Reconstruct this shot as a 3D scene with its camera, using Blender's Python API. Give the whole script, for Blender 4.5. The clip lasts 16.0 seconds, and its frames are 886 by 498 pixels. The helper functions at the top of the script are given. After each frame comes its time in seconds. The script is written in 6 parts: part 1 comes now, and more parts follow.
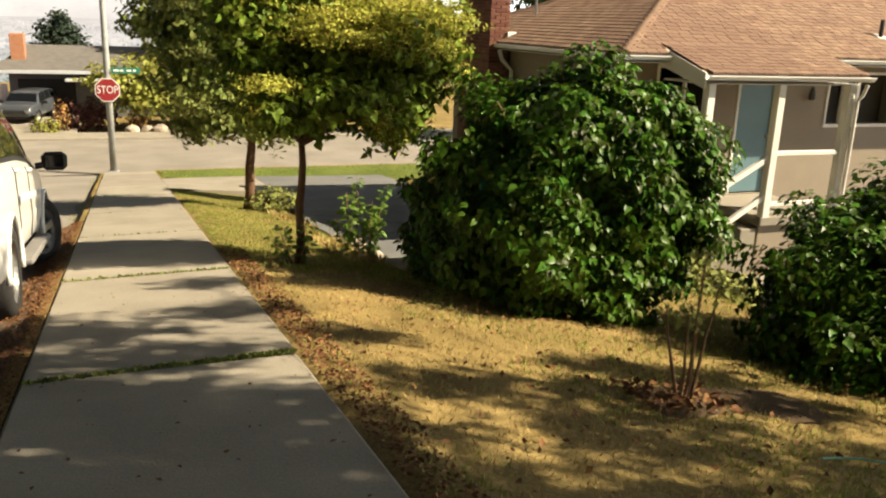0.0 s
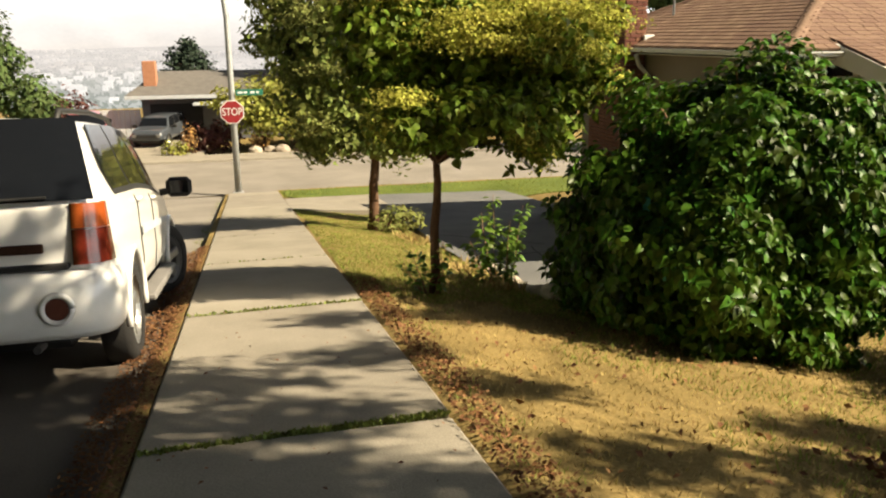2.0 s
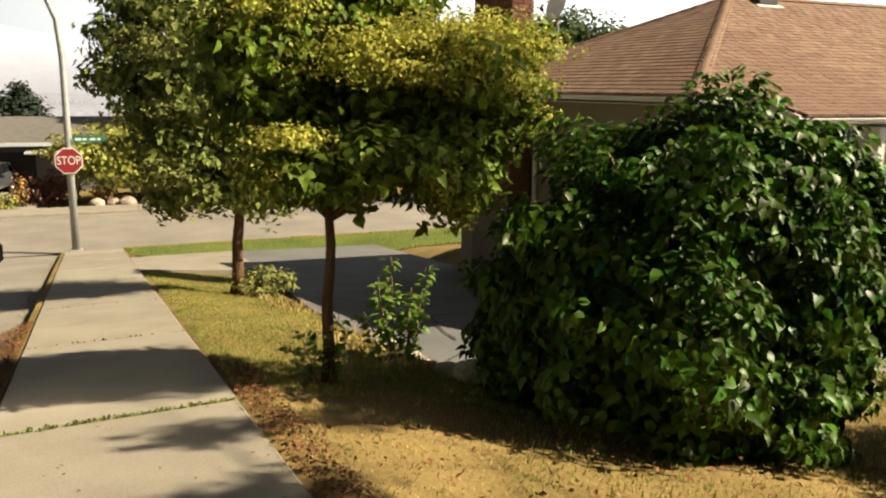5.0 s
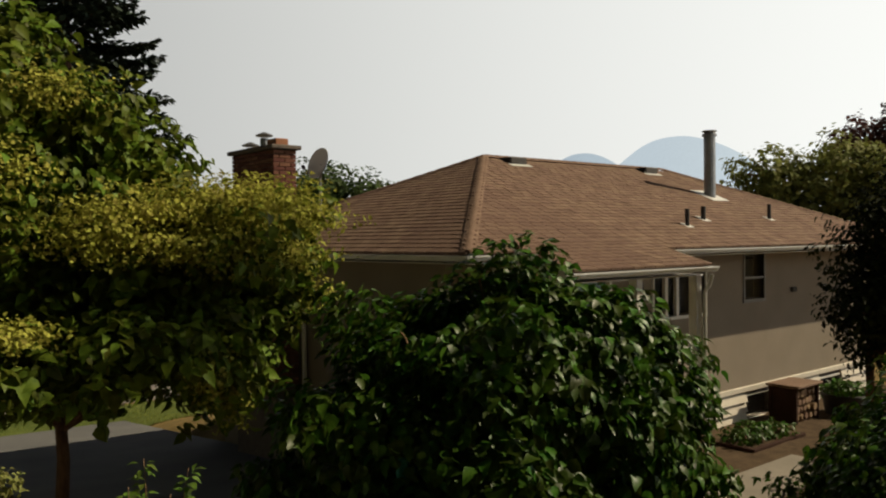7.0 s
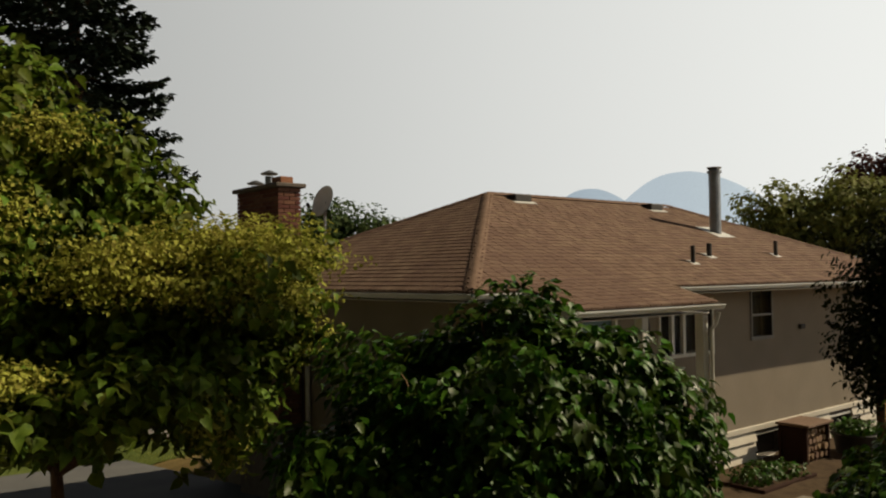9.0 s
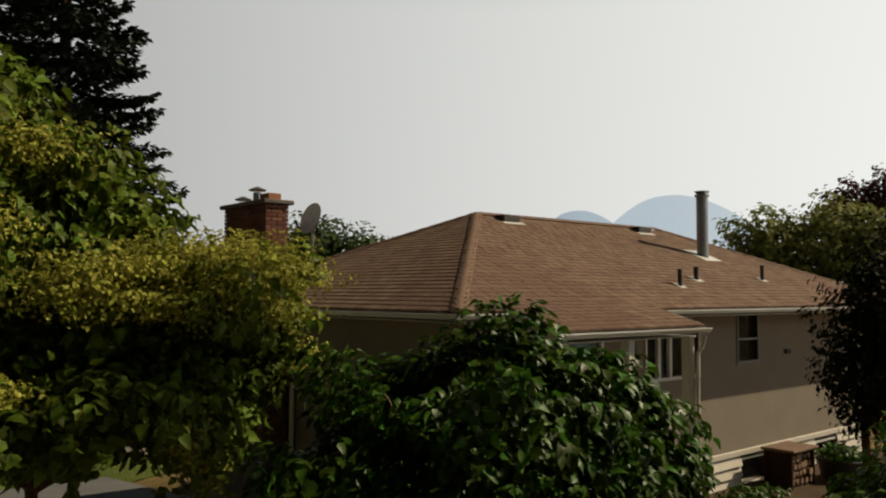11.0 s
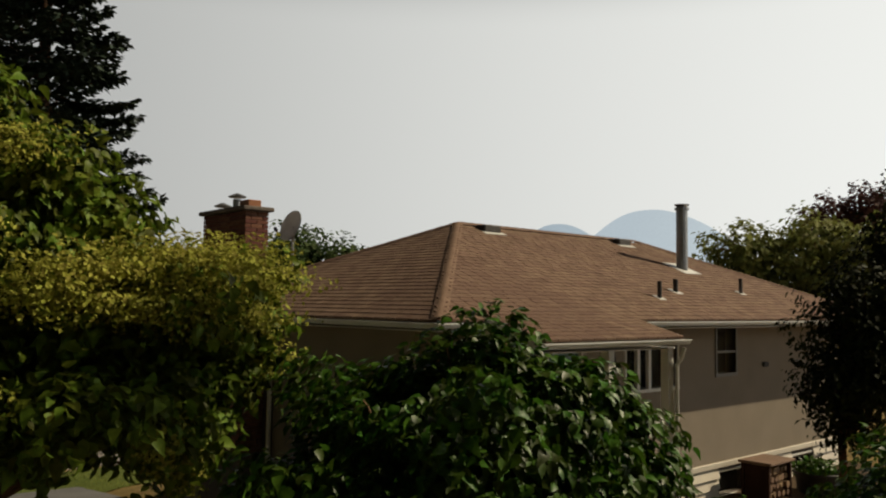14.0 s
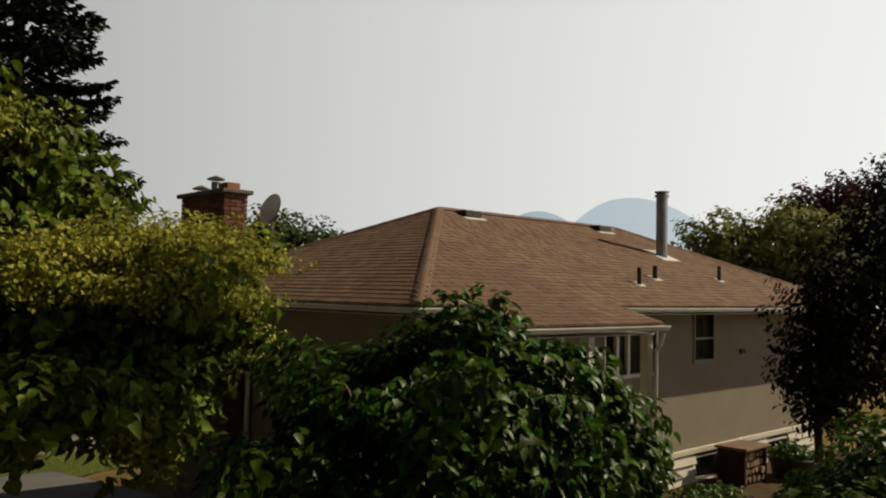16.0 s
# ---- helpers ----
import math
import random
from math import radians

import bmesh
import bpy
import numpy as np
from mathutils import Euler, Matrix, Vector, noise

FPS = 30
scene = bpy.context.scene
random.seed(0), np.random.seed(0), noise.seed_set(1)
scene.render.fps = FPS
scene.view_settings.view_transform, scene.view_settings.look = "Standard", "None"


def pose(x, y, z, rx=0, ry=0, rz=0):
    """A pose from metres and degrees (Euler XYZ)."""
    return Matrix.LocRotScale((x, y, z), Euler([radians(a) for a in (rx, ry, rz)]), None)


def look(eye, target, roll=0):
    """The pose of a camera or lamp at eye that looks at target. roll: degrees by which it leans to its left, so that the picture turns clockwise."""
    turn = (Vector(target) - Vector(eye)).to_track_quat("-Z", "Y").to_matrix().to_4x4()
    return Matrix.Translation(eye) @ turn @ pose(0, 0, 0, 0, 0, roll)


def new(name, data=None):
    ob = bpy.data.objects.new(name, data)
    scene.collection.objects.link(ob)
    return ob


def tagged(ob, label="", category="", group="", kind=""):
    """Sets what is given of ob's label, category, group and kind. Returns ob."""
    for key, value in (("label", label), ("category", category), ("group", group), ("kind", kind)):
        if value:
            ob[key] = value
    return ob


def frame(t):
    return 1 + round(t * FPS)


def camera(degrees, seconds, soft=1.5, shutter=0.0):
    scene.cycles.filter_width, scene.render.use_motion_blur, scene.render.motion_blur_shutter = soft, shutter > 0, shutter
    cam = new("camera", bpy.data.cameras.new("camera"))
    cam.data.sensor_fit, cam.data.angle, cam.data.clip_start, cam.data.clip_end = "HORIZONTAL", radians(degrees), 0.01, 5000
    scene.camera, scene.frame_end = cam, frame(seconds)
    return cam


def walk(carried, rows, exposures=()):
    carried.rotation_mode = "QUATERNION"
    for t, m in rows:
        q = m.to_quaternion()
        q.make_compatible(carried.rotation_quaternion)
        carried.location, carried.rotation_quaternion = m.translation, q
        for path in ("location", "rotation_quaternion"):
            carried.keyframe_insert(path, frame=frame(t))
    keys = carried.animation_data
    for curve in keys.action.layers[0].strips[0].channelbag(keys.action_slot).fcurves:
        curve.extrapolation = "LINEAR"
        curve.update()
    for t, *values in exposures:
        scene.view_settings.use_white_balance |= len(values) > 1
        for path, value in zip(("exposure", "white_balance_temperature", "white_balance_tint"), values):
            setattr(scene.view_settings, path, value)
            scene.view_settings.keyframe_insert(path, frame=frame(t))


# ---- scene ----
cam = camera(56.47, 16.0, soft=2.1)
ROWS = [  # seconds, x, y, z, yaw, pitch, roll
    (0.0, -0.154, 0.000, 1.355, -21.00, -15.37, -2.06),
    (0.5, -0.190, 0.187, 1.349, -18.85, -15.02, 0.42),
    (1.0, -0.190, 0.421, 1.293, -15.73, -14.36, 1.09),
    (1.5, -0.159, 0.652, 1.286, -13.88, -14.27, -0.48),
    (2.0, -0.166, 0.940, 1.248, -13.57, -14.55, 0.49),
    (2.5, -0.157, 1.209, 1.192, -11.80, -13.77, 0.81),
    (3.0, -0.143, 1.491, 1.155, -11.55, -14.27, -0.61),
    (5.5, -0.065, 2.727, 1.047, -25.01, -9.81, -0.09),
    (6.0, 0.045, 2.991, 1.031, -25.97, -8.03, 0.25),
    (6.5, 0.129, 3.107, 1.154, -36.59, -3.63, -0.62),
    (7.0, 0.153, 3.175, 1.213, -40.07, -0.76, 0.62),
    (7.5, 0.181, 3.168, 1.225, -39.74, -0.01, 0.12),
    (8.0, 0.204, 3.166, 1.240, -40.84, 1.40, 0.23),
    (8.5, 0.183, 3.163, 1.240, -41.04, 1.84, 0.79),
    (9.0, 0.206, 3.183, 1.247, -39.61, 1.71, 0.72),
    (9.5, 0.212, 3.190, 1.254, -39.63, 2.64, 0.34),
    (12.0, 0.250, 3.207, 1.235, -40.67, 3.28, -0.16),
    (12.5, 0.251, 3.213, 1.225, -40.94, 3.79, -0.20),
    (13.0, 0.258, 3.218, 1.214, -41.63, 3.75, -0.58),
    (13.5, 0.255, 3.227, 1.210, -41.42, 3.57, -0.47),
    (14.0, 0.260, 3.235, 1.211, -41.85, 3.88, -0.76),
    (14.5, 0.261, 3.244, 1.210, -42.30, 4.03, -0.70),
    (15.0, 0.268, 3.254, 1.204, -42.16, 3.88, -0.68),
    (15.5, 0.278, 3.264, 1.199, -42.69, 3.46, -1.01),
    (16.0, 0.286, 3.290, 1.190, -43.29, 2.96, -1.12),
]
EXPOSURES = [(0.0, 1.66), (3.0, 1.58), (5.4, 1.42), (6.2, 1.34), (6.5, 1.15), (6.85, 0.1), (7.2, -0.05), (9.0, -0.19), (16.0, -0.2)]
walk(cam, [(t, pose(x, y, z, 90 + pitch, roll, yaw)) for t, x, y, z, yaw, pitch, roll in ROWS], EXPOSURES)

# ---- light ----
SUN_WAY = Vector((1.3, -0.635, 1.15)).normalized()
sun = new("sun", bpy.data.lights.new("sun", "SUN"))
sun.data.energy, sun.data.angle, sun.data.color = 5.0, radians(0.6), (1.0, 0.85, 0.6)
sun.matrix_basis = look(SUN_WAY * 50, (0, 0, 0))
world = bpy.data.worlds.new("hazy_sky")
scene.world = world
world.use_nodes = True
wn, wl = world.node_tree.nodes, world.node_tree.links
sky = wn.new("ShaderNodeTexSky")
sky.sky_type, sky.sun_disc = "NISHITA", False
sky.sun_elevation, sky.sun_rotation = math.asin(SUN_WAY.z), math.atan2(SUN_WAY.x, SUN_WAY.y)
sky.dust_density, sky.air_density, sky.ozone_density = 2.0, 0.4, 1.0
up, split, height, haze = wn.new("ShaderNodeTexCoord"), wn.new("ShaderNodeSeparateXYZ"), wn.new("ShaderNodeMapRange"), wn.new("ShaderNodeMix")
height.interpolation_type = "SMOOTHSTEP"
for key, value in (("From Min", 0.32), ("From Max", 0.48), ("To Min", 0.95), ("To Max", 0.0)):
    height.inputs[key].default_value = value
haze.data_type = "RGBA"
# the haze is brightest towards the sun's side and dims away from it
side, glare, veil = wn.new("ShaderNodeVectorMath"), wn.new("ShaderNodeMapRange"), wn.new("ShaderNodeMix")
side.operation = "DOT_PRODUCT"
side.inputs[1].default_value = Vector((SUN_WAY.x, SUN_WAY.y, 0)).normalized()
for key, value in (("From Min", -1.0), ("From Max", 1.0), ("To Min", 0.0), ("To Max", 1.0)):
    glare.inputs[key].default_value = value
veil.data_type = "RGBA"
veil.inputs[6].default_value, veil.inputs[7].default_value = (4.0, 4.4, 4.8, 1), (98.0, 99.0, 95.0, 1)
wl.new(up.outputs["Generated"], side.inputs[0])
wl.new(side.outputs["Value"], glare.inputs["Value"])
wl.new(glare.outputs[0], veil.inputs[0])
wl.new(veil.outputs[2], haze.inputs[7])
wl.new(up.outputs["Generated"], split.inputs[0])
wl.new(split.outputs["Z"], height.inputs["Value"])
wl.new(height.outputs[0], haze.inputs[0])
wl.new(sky.outputs[0], haze.inputs[6])
wl.new(haze.outputs[2], wn["Background"].inputs["Color"])
wn["Background"].inputs["Strength"].default_value = 0.0125

# ---- materials ----


def mat(name, dark, light, scale=6.0, rough=0.8, bump=0.15, fine=60.0, metal=0.0, vary=0.0, islands=0.0, through_light=0.0, stretch=(1, 1, 1), spec=0.4, coat=0.0):
    """A surface whose colour wanders from dark to light at two sizes, with fine relief."""
    m = bpy.data.materials.new(name)
    m.use_nodes = True
    n, k = m.node_tree.nodes, m.node_tree.links
    bsdf = n["Principled BSDF"]
    co = n.new("ShaderNodeTexCoord")
    mp = n.new("ShaderNodeMapping")
    mp.inputs["Scale"].default_value = stretch
    k.new(co.outputs["Object"], mp.inputs["Vector"])
    big, small = n.new("ShaderNodeTexNoise"), n.new("ShaderNodeTexNoise")
    for tex, sc in ((big, scale), (small, fine)):
        tex.inputs["Scale"].default_value, tex.inputs["Detail"].default_value = sc, 4.0
        k.new(mp.outputs[0], tex.inputs["Vector"])
    add = n.new("ShaderNodeMath")
    add.operation = "MULTIPLY_ADD"
    add.inputs[1].default_value = 0.5
    half = n.new("ShaderNodeMath")
    half.operation = "MULTIPLY"
    half.inputs[1].default_value = 0.5
    k.new(big.outputs["Fac"], half.inputs[0])
    k.new(small.outputs["Fac"], add.inputs[0])
    k.new(half.outputs[0], add.inputs[2])
    ramp = n.new("ShaderNodeValToRGB")
    ramp.color_ramp.elements[0].position, ramp.color_ramp.elements[1].position = 0.32, 0.68
    ramp.color_ramp.elements[0].color, ramp.color_ramp.elements[1].color = (*dark, 1), (*light, 1)
    k.new(add.outputs[0], ramp.inputs["Fac"])
    colour = ramp.outputs["Color"]
    for amount, kind in ((vary, "ShaderNodeObjectInfo"), (islands, "ShaderNodeNewGeometry")):
        if amount:
            info, hsv, mr, mh = n.new(kind), n.new("ShaderNodeHueSaturation"), n.new("ShaderNodeMapRange"), n.new("ShaderNodeMapRange")
            rnd = info.outputs["Random" if kind == "ShaderNodeObjectInfo" else "Random Per Island"]
            mr.inputs["To Min"].default_value, mr.inputs["To Max"].default_value = 1 - amount, 1 + amount
            mh.inputs["To Min"].default_value, mh.inputs["To Max"].default_value = 0.5 - amount * 0.05, 0.5 + amount * 0.05
            k.new(rnd, mr.inputs["Value"])
            k.new(rnd, mh.inputs["Value"])
            k.new(mr.outputs[0], hsv.inputs["Value"])
            k.new(mh.outputs[0], hsv.inputs["Hue"])
            k.new(colour, hsv.inputs["Color"])
            colour = hsv.outputs["Color"]
    k.new(colour, bsdf.inputs["Base Color"])
    bsdf.inputs["Roughness"].default_value, bsdf.inputs["Metallic"].default_value = rough, metal
    bsdf.inputs["Specular IOR Level"].default_value, bsdf.inputs["Coat Weight"].default_value = spec, coat
    if bump:
        b = n.new("ShaderNodeBump")
        b.inputs["Strength"].default_value, b.inputs["Distance"].default_value = bump, 0.02
        k.new(add.outputs[0], b.inputs["Height"])
        k.new(b.outputs[0], bsdf.inputs["Normal"])
    if through_light:
        tl, mx = n.new("ShaderNodeBsdfTranslucent"), n.new("ShaderNodeMixShader")
        mx.inputs[0].default_value = through_light
        k.new(colour, tl.inputs["Color"])
        k.new(bsdf.outputs[0], mx.inputs[1])
        k.new(tl.outputs[0], mx.inputs[2])
        k.new(mx.outputs[0], n["Material Output"].inputs["Surface"])
    return m


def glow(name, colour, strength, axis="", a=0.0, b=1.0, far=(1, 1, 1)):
    """Far land with painted haze: a little lit surface, mostly its own glow, changing colour along an axis."""
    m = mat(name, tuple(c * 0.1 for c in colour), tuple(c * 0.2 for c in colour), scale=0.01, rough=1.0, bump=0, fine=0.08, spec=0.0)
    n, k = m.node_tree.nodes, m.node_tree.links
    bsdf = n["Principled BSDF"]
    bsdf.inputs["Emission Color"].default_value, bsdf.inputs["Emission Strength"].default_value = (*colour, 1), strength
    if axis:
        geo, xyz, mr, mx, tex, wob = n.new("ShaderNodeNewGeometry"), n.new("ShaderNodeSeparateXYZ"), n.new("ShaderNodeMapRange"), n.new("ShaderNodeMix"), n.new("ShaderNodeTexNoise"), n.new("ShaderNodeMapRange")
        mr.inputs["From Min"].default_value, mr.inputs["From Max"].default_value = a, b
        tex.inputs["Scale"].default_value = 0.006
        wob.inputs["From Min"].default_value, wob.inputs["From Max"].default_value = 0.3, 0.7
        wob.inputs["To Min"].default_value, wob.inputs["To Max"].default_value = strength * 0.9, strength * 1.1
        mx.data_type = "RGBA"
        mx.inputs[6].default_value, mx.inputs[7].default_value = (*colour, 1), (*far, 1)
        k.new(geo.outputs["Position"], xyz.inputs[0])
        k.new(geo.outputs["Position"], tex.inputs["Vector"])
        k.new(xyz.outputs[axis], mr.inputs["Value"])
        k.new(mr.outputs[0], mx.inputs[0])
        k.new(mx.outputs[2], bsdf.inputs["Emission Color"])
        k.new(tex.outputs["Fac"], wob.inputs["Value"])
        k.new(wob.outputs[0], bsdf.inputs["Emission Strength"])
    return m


M = {}
M["concrete"] = mat("pale_concrete", (0.178, 0.159, 0.127), (0.28, 0.252, 0.207), 1.6, 0.92, 0.25, 90, vary=0.07, spec=0.2)
M["drive"] = mat("worn_driveway", (0.09, 0.091, 0.093), (0.158, 0.156, 0.15), 0.9, 0.92, 0.35, 120, spec=0.2)
# dark asphalt of the near street, lowered further to deepen the shade on it
M["near_road"] = mat("shade_darkened_asphalt", (0.066, 0.057, 0.049), (0.125, 0.11, 0.095), 0.7, 0.95, 0.3, 120, spec=0.12)
M["road"] = mat("sunworn_road", (0.148, 0.133, 0.115), (0.252, 0.229, 0.2), 0.7, 0.95, 0.3, 120, spec=0.15)
M["dry_grass"] = mat("dry_lawn", (0.095, 0.072, 0.025), (0.285, 0.205, 0.083), 0.9, 1.0, 0.8, 45, spec=0.05)
M["blade_dry"] = mat("straw_grass", (0.25, 0.18, 0.066), (0.46, 0.345, 0.15), 1.5, 0.9, 0, 30, islands=0.3, through_light=0.25, spec=0.1)
M["blade_green"] = mat("green_grass", (0.145, 0.175, 0.034), (0.3, 0.325, 0.085), 1.5, 0.9, 0, 30, islands=0.3, through_light=0.3, spec=0.1)
M["green_lawn"] = mat("green_lawn", (0.0573, 0.0829, 0.0191), (0.127, 0.152, 0.0382), 0.8, 1.0, 0.6, 40, spec=0.05)
M["soil"] = mat("bare_soil", (0.05, 0.035, 0.022), (0.115, 0.08, 0.05), 4, 1.0, 0.6, 60, spec=0.05)
M["litter"] = mat("fallen_leaves", (0.085, 0.04, 0.019), (0.2, 0.095, 0.04), 5, 0.85, 0, 40, islands=0.3, spec=0.15)
M["leaf"] = mat("broad_leaf", (0.019, 0.053, 0.0035), (0.078, 0.136, 0.014), 3, 0.42, 0.05, 30, islands=0.6, through_light=0.24, spec=0.18)
M["tree_leaf"] = mat("tree_leaf", (0.055, 0.09, 0.009), (0.155, 0.2, 0.023), 2, 0.5, 0, 30, islands=0.55, through_light=0.28, spec=0.12)
# brighter green: the sunlight missing on the sapling is put into the colour
M["sunlit_leaf"] = mat("sunlit_leaf", (0.0765, 0.145, 0.017), (0.153, 0.238, 0.0382), 3, 0.5, 0, 30, islands=0.35, through_light=0.35, spec=0.25)
# very dark leaf: backlit shade is put into the colour
M["shade_leaf"] = mat("shade_dark_leaf", (0.01, 0.015, 0.0045), (0.03, 0.035, 0.01), 3, 0.65, 0, 30, islands=0.4, through_light=0.1, spec=0.08)
M["panicle"] = mat("yellow_green_panicles", (0.25, 0.26, 0.035), (0.44, 0.42, 0.085), 3, 0.8, 0, 40, islands=0.35, through_light=0.3, spec=0.15)
M["olive_leaf"] = mat("olive_foliage", (0.14, 0.167, 0.0432), (0.281, 0.286, 0.0864), 2, 0.75, 0, 30, islands=0.35, through_light=0.3, spec=0.2)
M["soft_leaf"] = mat("soft_green_foliage", (0.09, 0.125, 0.026), (0.22, 0.245, 0.06), 2, 0.65, 0, 30, islands=0.4, through_light=0.22, spec=0.2)
M["yellow_leaf"] = mat("yellow_foliage", (0.182, 0.202, 0.0384), (0.365, 0.355, 0.0768), 2, 0.7, 0, 30, islands=0.35, through_light=0.35, spec=0.2)
M["red_leaf"] = mat("dark_red_foliage", (0.055, 0.022, 0.02), (0.13, 0.05, 0.04), 2, 0.7, 0, 30, islands=0.35, through_light=0.2, spec=0.2)
M["orange_leaf"] = mat("orange_foliage", (0.24, 0.12, 0.04), (0.36, 0.208, 0.08), 2, 0.8, 0, 30, islands=0.35, through_light=0.3, spec=0.15)
M["needle"] = mat("spruce_needles", (0.0107, 0.0208, 0.0131), (0.0298, 0.0446, 0.0268), 2, 0.7, 0, 30, islands=0.35, spec=0.2)
M["far_leaf"] = mat("far_foliage", (0.0425, 0.0723, 0.0213), (0.0935, 0.128, 0.0425), 1, 0.8, 0, 20, islands=0.35, through_light=0.25, spec=0.15)
M["bark"] = mat("brown_bark", (0.051, 0.0298, 0.0187), (0.145, 0.085, 0.051), 8, 0.95, 0.8, 50, stretch=(1, 1, 0.25), spec=0.1)
M["stem"] = mat("pale_stem", (0.14, 0.084, 0.049), (0.266, 0.175, 0.105), 8, 0.9, 0.4, 50, stretch=(1, 1, 0.3), spec=0.1)
M["rock"] = mat("pale_rock", (0.222, 0.185, 0.141), (0.407, 0.355, 0.281), 5, 0.95, 0.7, 40, vary=0.15, spec=0.15)
M["shingle"] = mat("brown_shingle", (0.115, 0.074, 0.054), (0.235, 0.154, 0.114), 5, 0.95, 0.3, 120, vary=0.1, islands=0.12, spec=0.1)
M["roof_deck"] = mat("roof_underlay", (0.07, 0.0455, 0.0315), (0.105, 0.07, 0.049), 5, 0.95, 0.2, 60, spec=0.1)
M["stucco"] = mat("taupe_stucco", (0.199, 0.166, 0.127), (0.247, 0.208, 0.162), 1.5, 0.95, 0.35, 110, spec=0.15)
M["white"] = mat("white_paint", (0.558, 0.541, 0.492), (0.672, 0.656, 0.615), 3, 0.55, 0.08, 60, spec=0.35)
# grey puts the shade under the eave into the sash window's frame
M["shaded_frame"] = mat("shade_grey_frame", (0.15, 0.145, 0.14), (0.21, 0.2, 0.19), 3, 0.5, 0.05, 60, spec=0.3)
M["siding"] = mat("cream_siding", (0.52, 0.47, 0.385), (0.62, 0.57, 0.475), 3, 0.6, 0.08, 60, vary=0.05, spec=0.3)
M["gutter"] = mat("white_metal_gutter", (0.55, 0.56, 0.54), (0.7, 0.7, 0.67), 3, 0.4, 0.05, 50, spec=0.5)
M["brick"] = mat("red_brick", (0.112, 0.049, 0.035), (0.203, 0.0945, 0.07), 6, 0.95, 0.4, 70, vary=0.25, spec=0.1)
M["mortar"] = mat("grey_mortar", (0.119, 0.098, 0.084), (0.182, 0.154, 0.133), 8, 0.98, 0.4, 80, spec=0.1)
M["metal"] = mat("galvanised_steel", (0.21, 0.217, 0.224), (0.35, 0.357, 0.364), 6, 0.45, 0.05, 50, metal=0.8)
M["lamp_steel"] = mat("weathered_lamp_steel", (0.238, 0.245, 0.245), (0.35, 0.357, 0.35), 6, 0.6, 0.05, 50, metal=0.35)
M["dark_metal"] = mat("dark_pipe", (0.021, 0.0196, 0.0182), (0.049, 0.042, 0.0385), 8, 0.7, 0.1, 50)
M["dish"] = mat("grey_dish", (0.68, 0.68, 0.66), (0.78, 0.78, 0.76), 4, 0.6, 0.02, 40)
M["door"] = mat("teal_door", (0.077, 0.14, 0.164), (0.105, 0.182, 0.21), 2, 0.5, 0.05, 50)
# near-black: the darkness of unlit insides is put into the colour
M["dark_inside"] = mat("painted_inner_dark", (0.01, 0.009, 0.008), (0.0175, 0.015, 0.014), 2, 0.9, 0)
M["wood"] = mat("weathered_wood", (0.14, 0.084, 0.049), (0.252, 0.161, 0.098), 3, 0.85, 0.3, 40, stretch=(0.2, 1, 1), vary=0.15)
M["log_end"] = mat("cut_log_ends", (0.12, 0.07, 0.04), (0.3, 0.19, 0.11), 8, 0.9, 0.3, 60, vary=0.3)
M["rust"] = mat("rust_red_metal", (0.026, 0.013, 0.009), (0.055, 0.026, 0.017), 5, 0.9, 0.2, 60, spec=0.1)
M["teal_plastic"] = mat("teal_plastic", (0.035, 0.21, 0.168), (0.056, 0.28, 0.224), 4, 0.45, 0.02)
M["sign_red"] = mat("sign_red", (0.19, 0.012, 0.016), (0.24, 0.018, 0.022), 4, 0.45, 0.0)
M["sign_white"] = mat("sign_white", (0.576, 0.576, 0.56), (0.64, 0.64, 0.624), 4, 0.45, 0.0)
M["sign_green"] = mat("sign_green", (0.014, 0.119, 0.077), (0.021, 0.154, 0.098), 4, 0.5, 0.0)
M["car_white"] = mat("white_car_paint", (0.607, 0.599, 0.574), (0.656, 0.648, 0.631), 0.8, 0.28, 0.0, 20, spec=0.5, coat=0.6)
M["car_grey"] = mat("grey_car_paint", (0.042, 0.049, 0.0595), (0.056, 0.063, 0.0735), 1, 0.3, 0.0, 20, coat=0.6)
M["car_red"] = mat("red_car_paint", (0.35, 0.021, 0.021), (0.385, 0.035, 0.0315), 1, 0.3, 0.0, 20, coat=0.6)
M["car_glass"] = mat("tinted_car_glass", (0.005, 0.006, 0.008), (0.007, 0.008, 0.01), 1, 0.05, 0.0, 20, spec=0.35)
M["black_trim"] = mat("black_plastic", (0.0108, 0.0108, 0.0108), (0.021, 0.0204, 0.0192), 6, 0.6, 0.1, 80)
M["rubber"] = mat("tyre_rubber", (0.008, 0.0075, 0.007), (0.0175, 0.016, 0.015), 6, 0.85, 0.2, 80)
M["alloy"] = mat("alloy_wheel", (0.293, 0.293, 0.286), (0.39, 0.39, 0.377), 6, 0.3, 0.0, 40, metal=0.8)
M["tail_red"] = mat("red_lamp_lens", (0.085, 0.01, 0.005), (0.14, 0.02, 0.009), 10, 0.2, 0.0, 60, coat=0.5)
M["tail_amber"] = mat("amber_lamp_lens", (0.2, 0.042, 0.009), (0.27, 0.06, 0.012), 10, 0.2, 0.0, 60, coat=0.5)
M["tail_dark"] = mat("dark_red_lens", (0.06, 0.018, 0.012), (0.1, 0.03, 0.02), 10, 0.25, 0.0, 60, coat=0.4)
M["step_grey"] = mat("grey_step_plastic", (0.12, 0.115, 0.11), (0.18, 0.17, 0.16), 6, 0.7, 0.1, 80)
M["house_grey"] = mat("dark_grey_wall", (0.08, 0.08, 0.084), (0.12, 0.12, 0.124), 2, 0.9, 0.1)
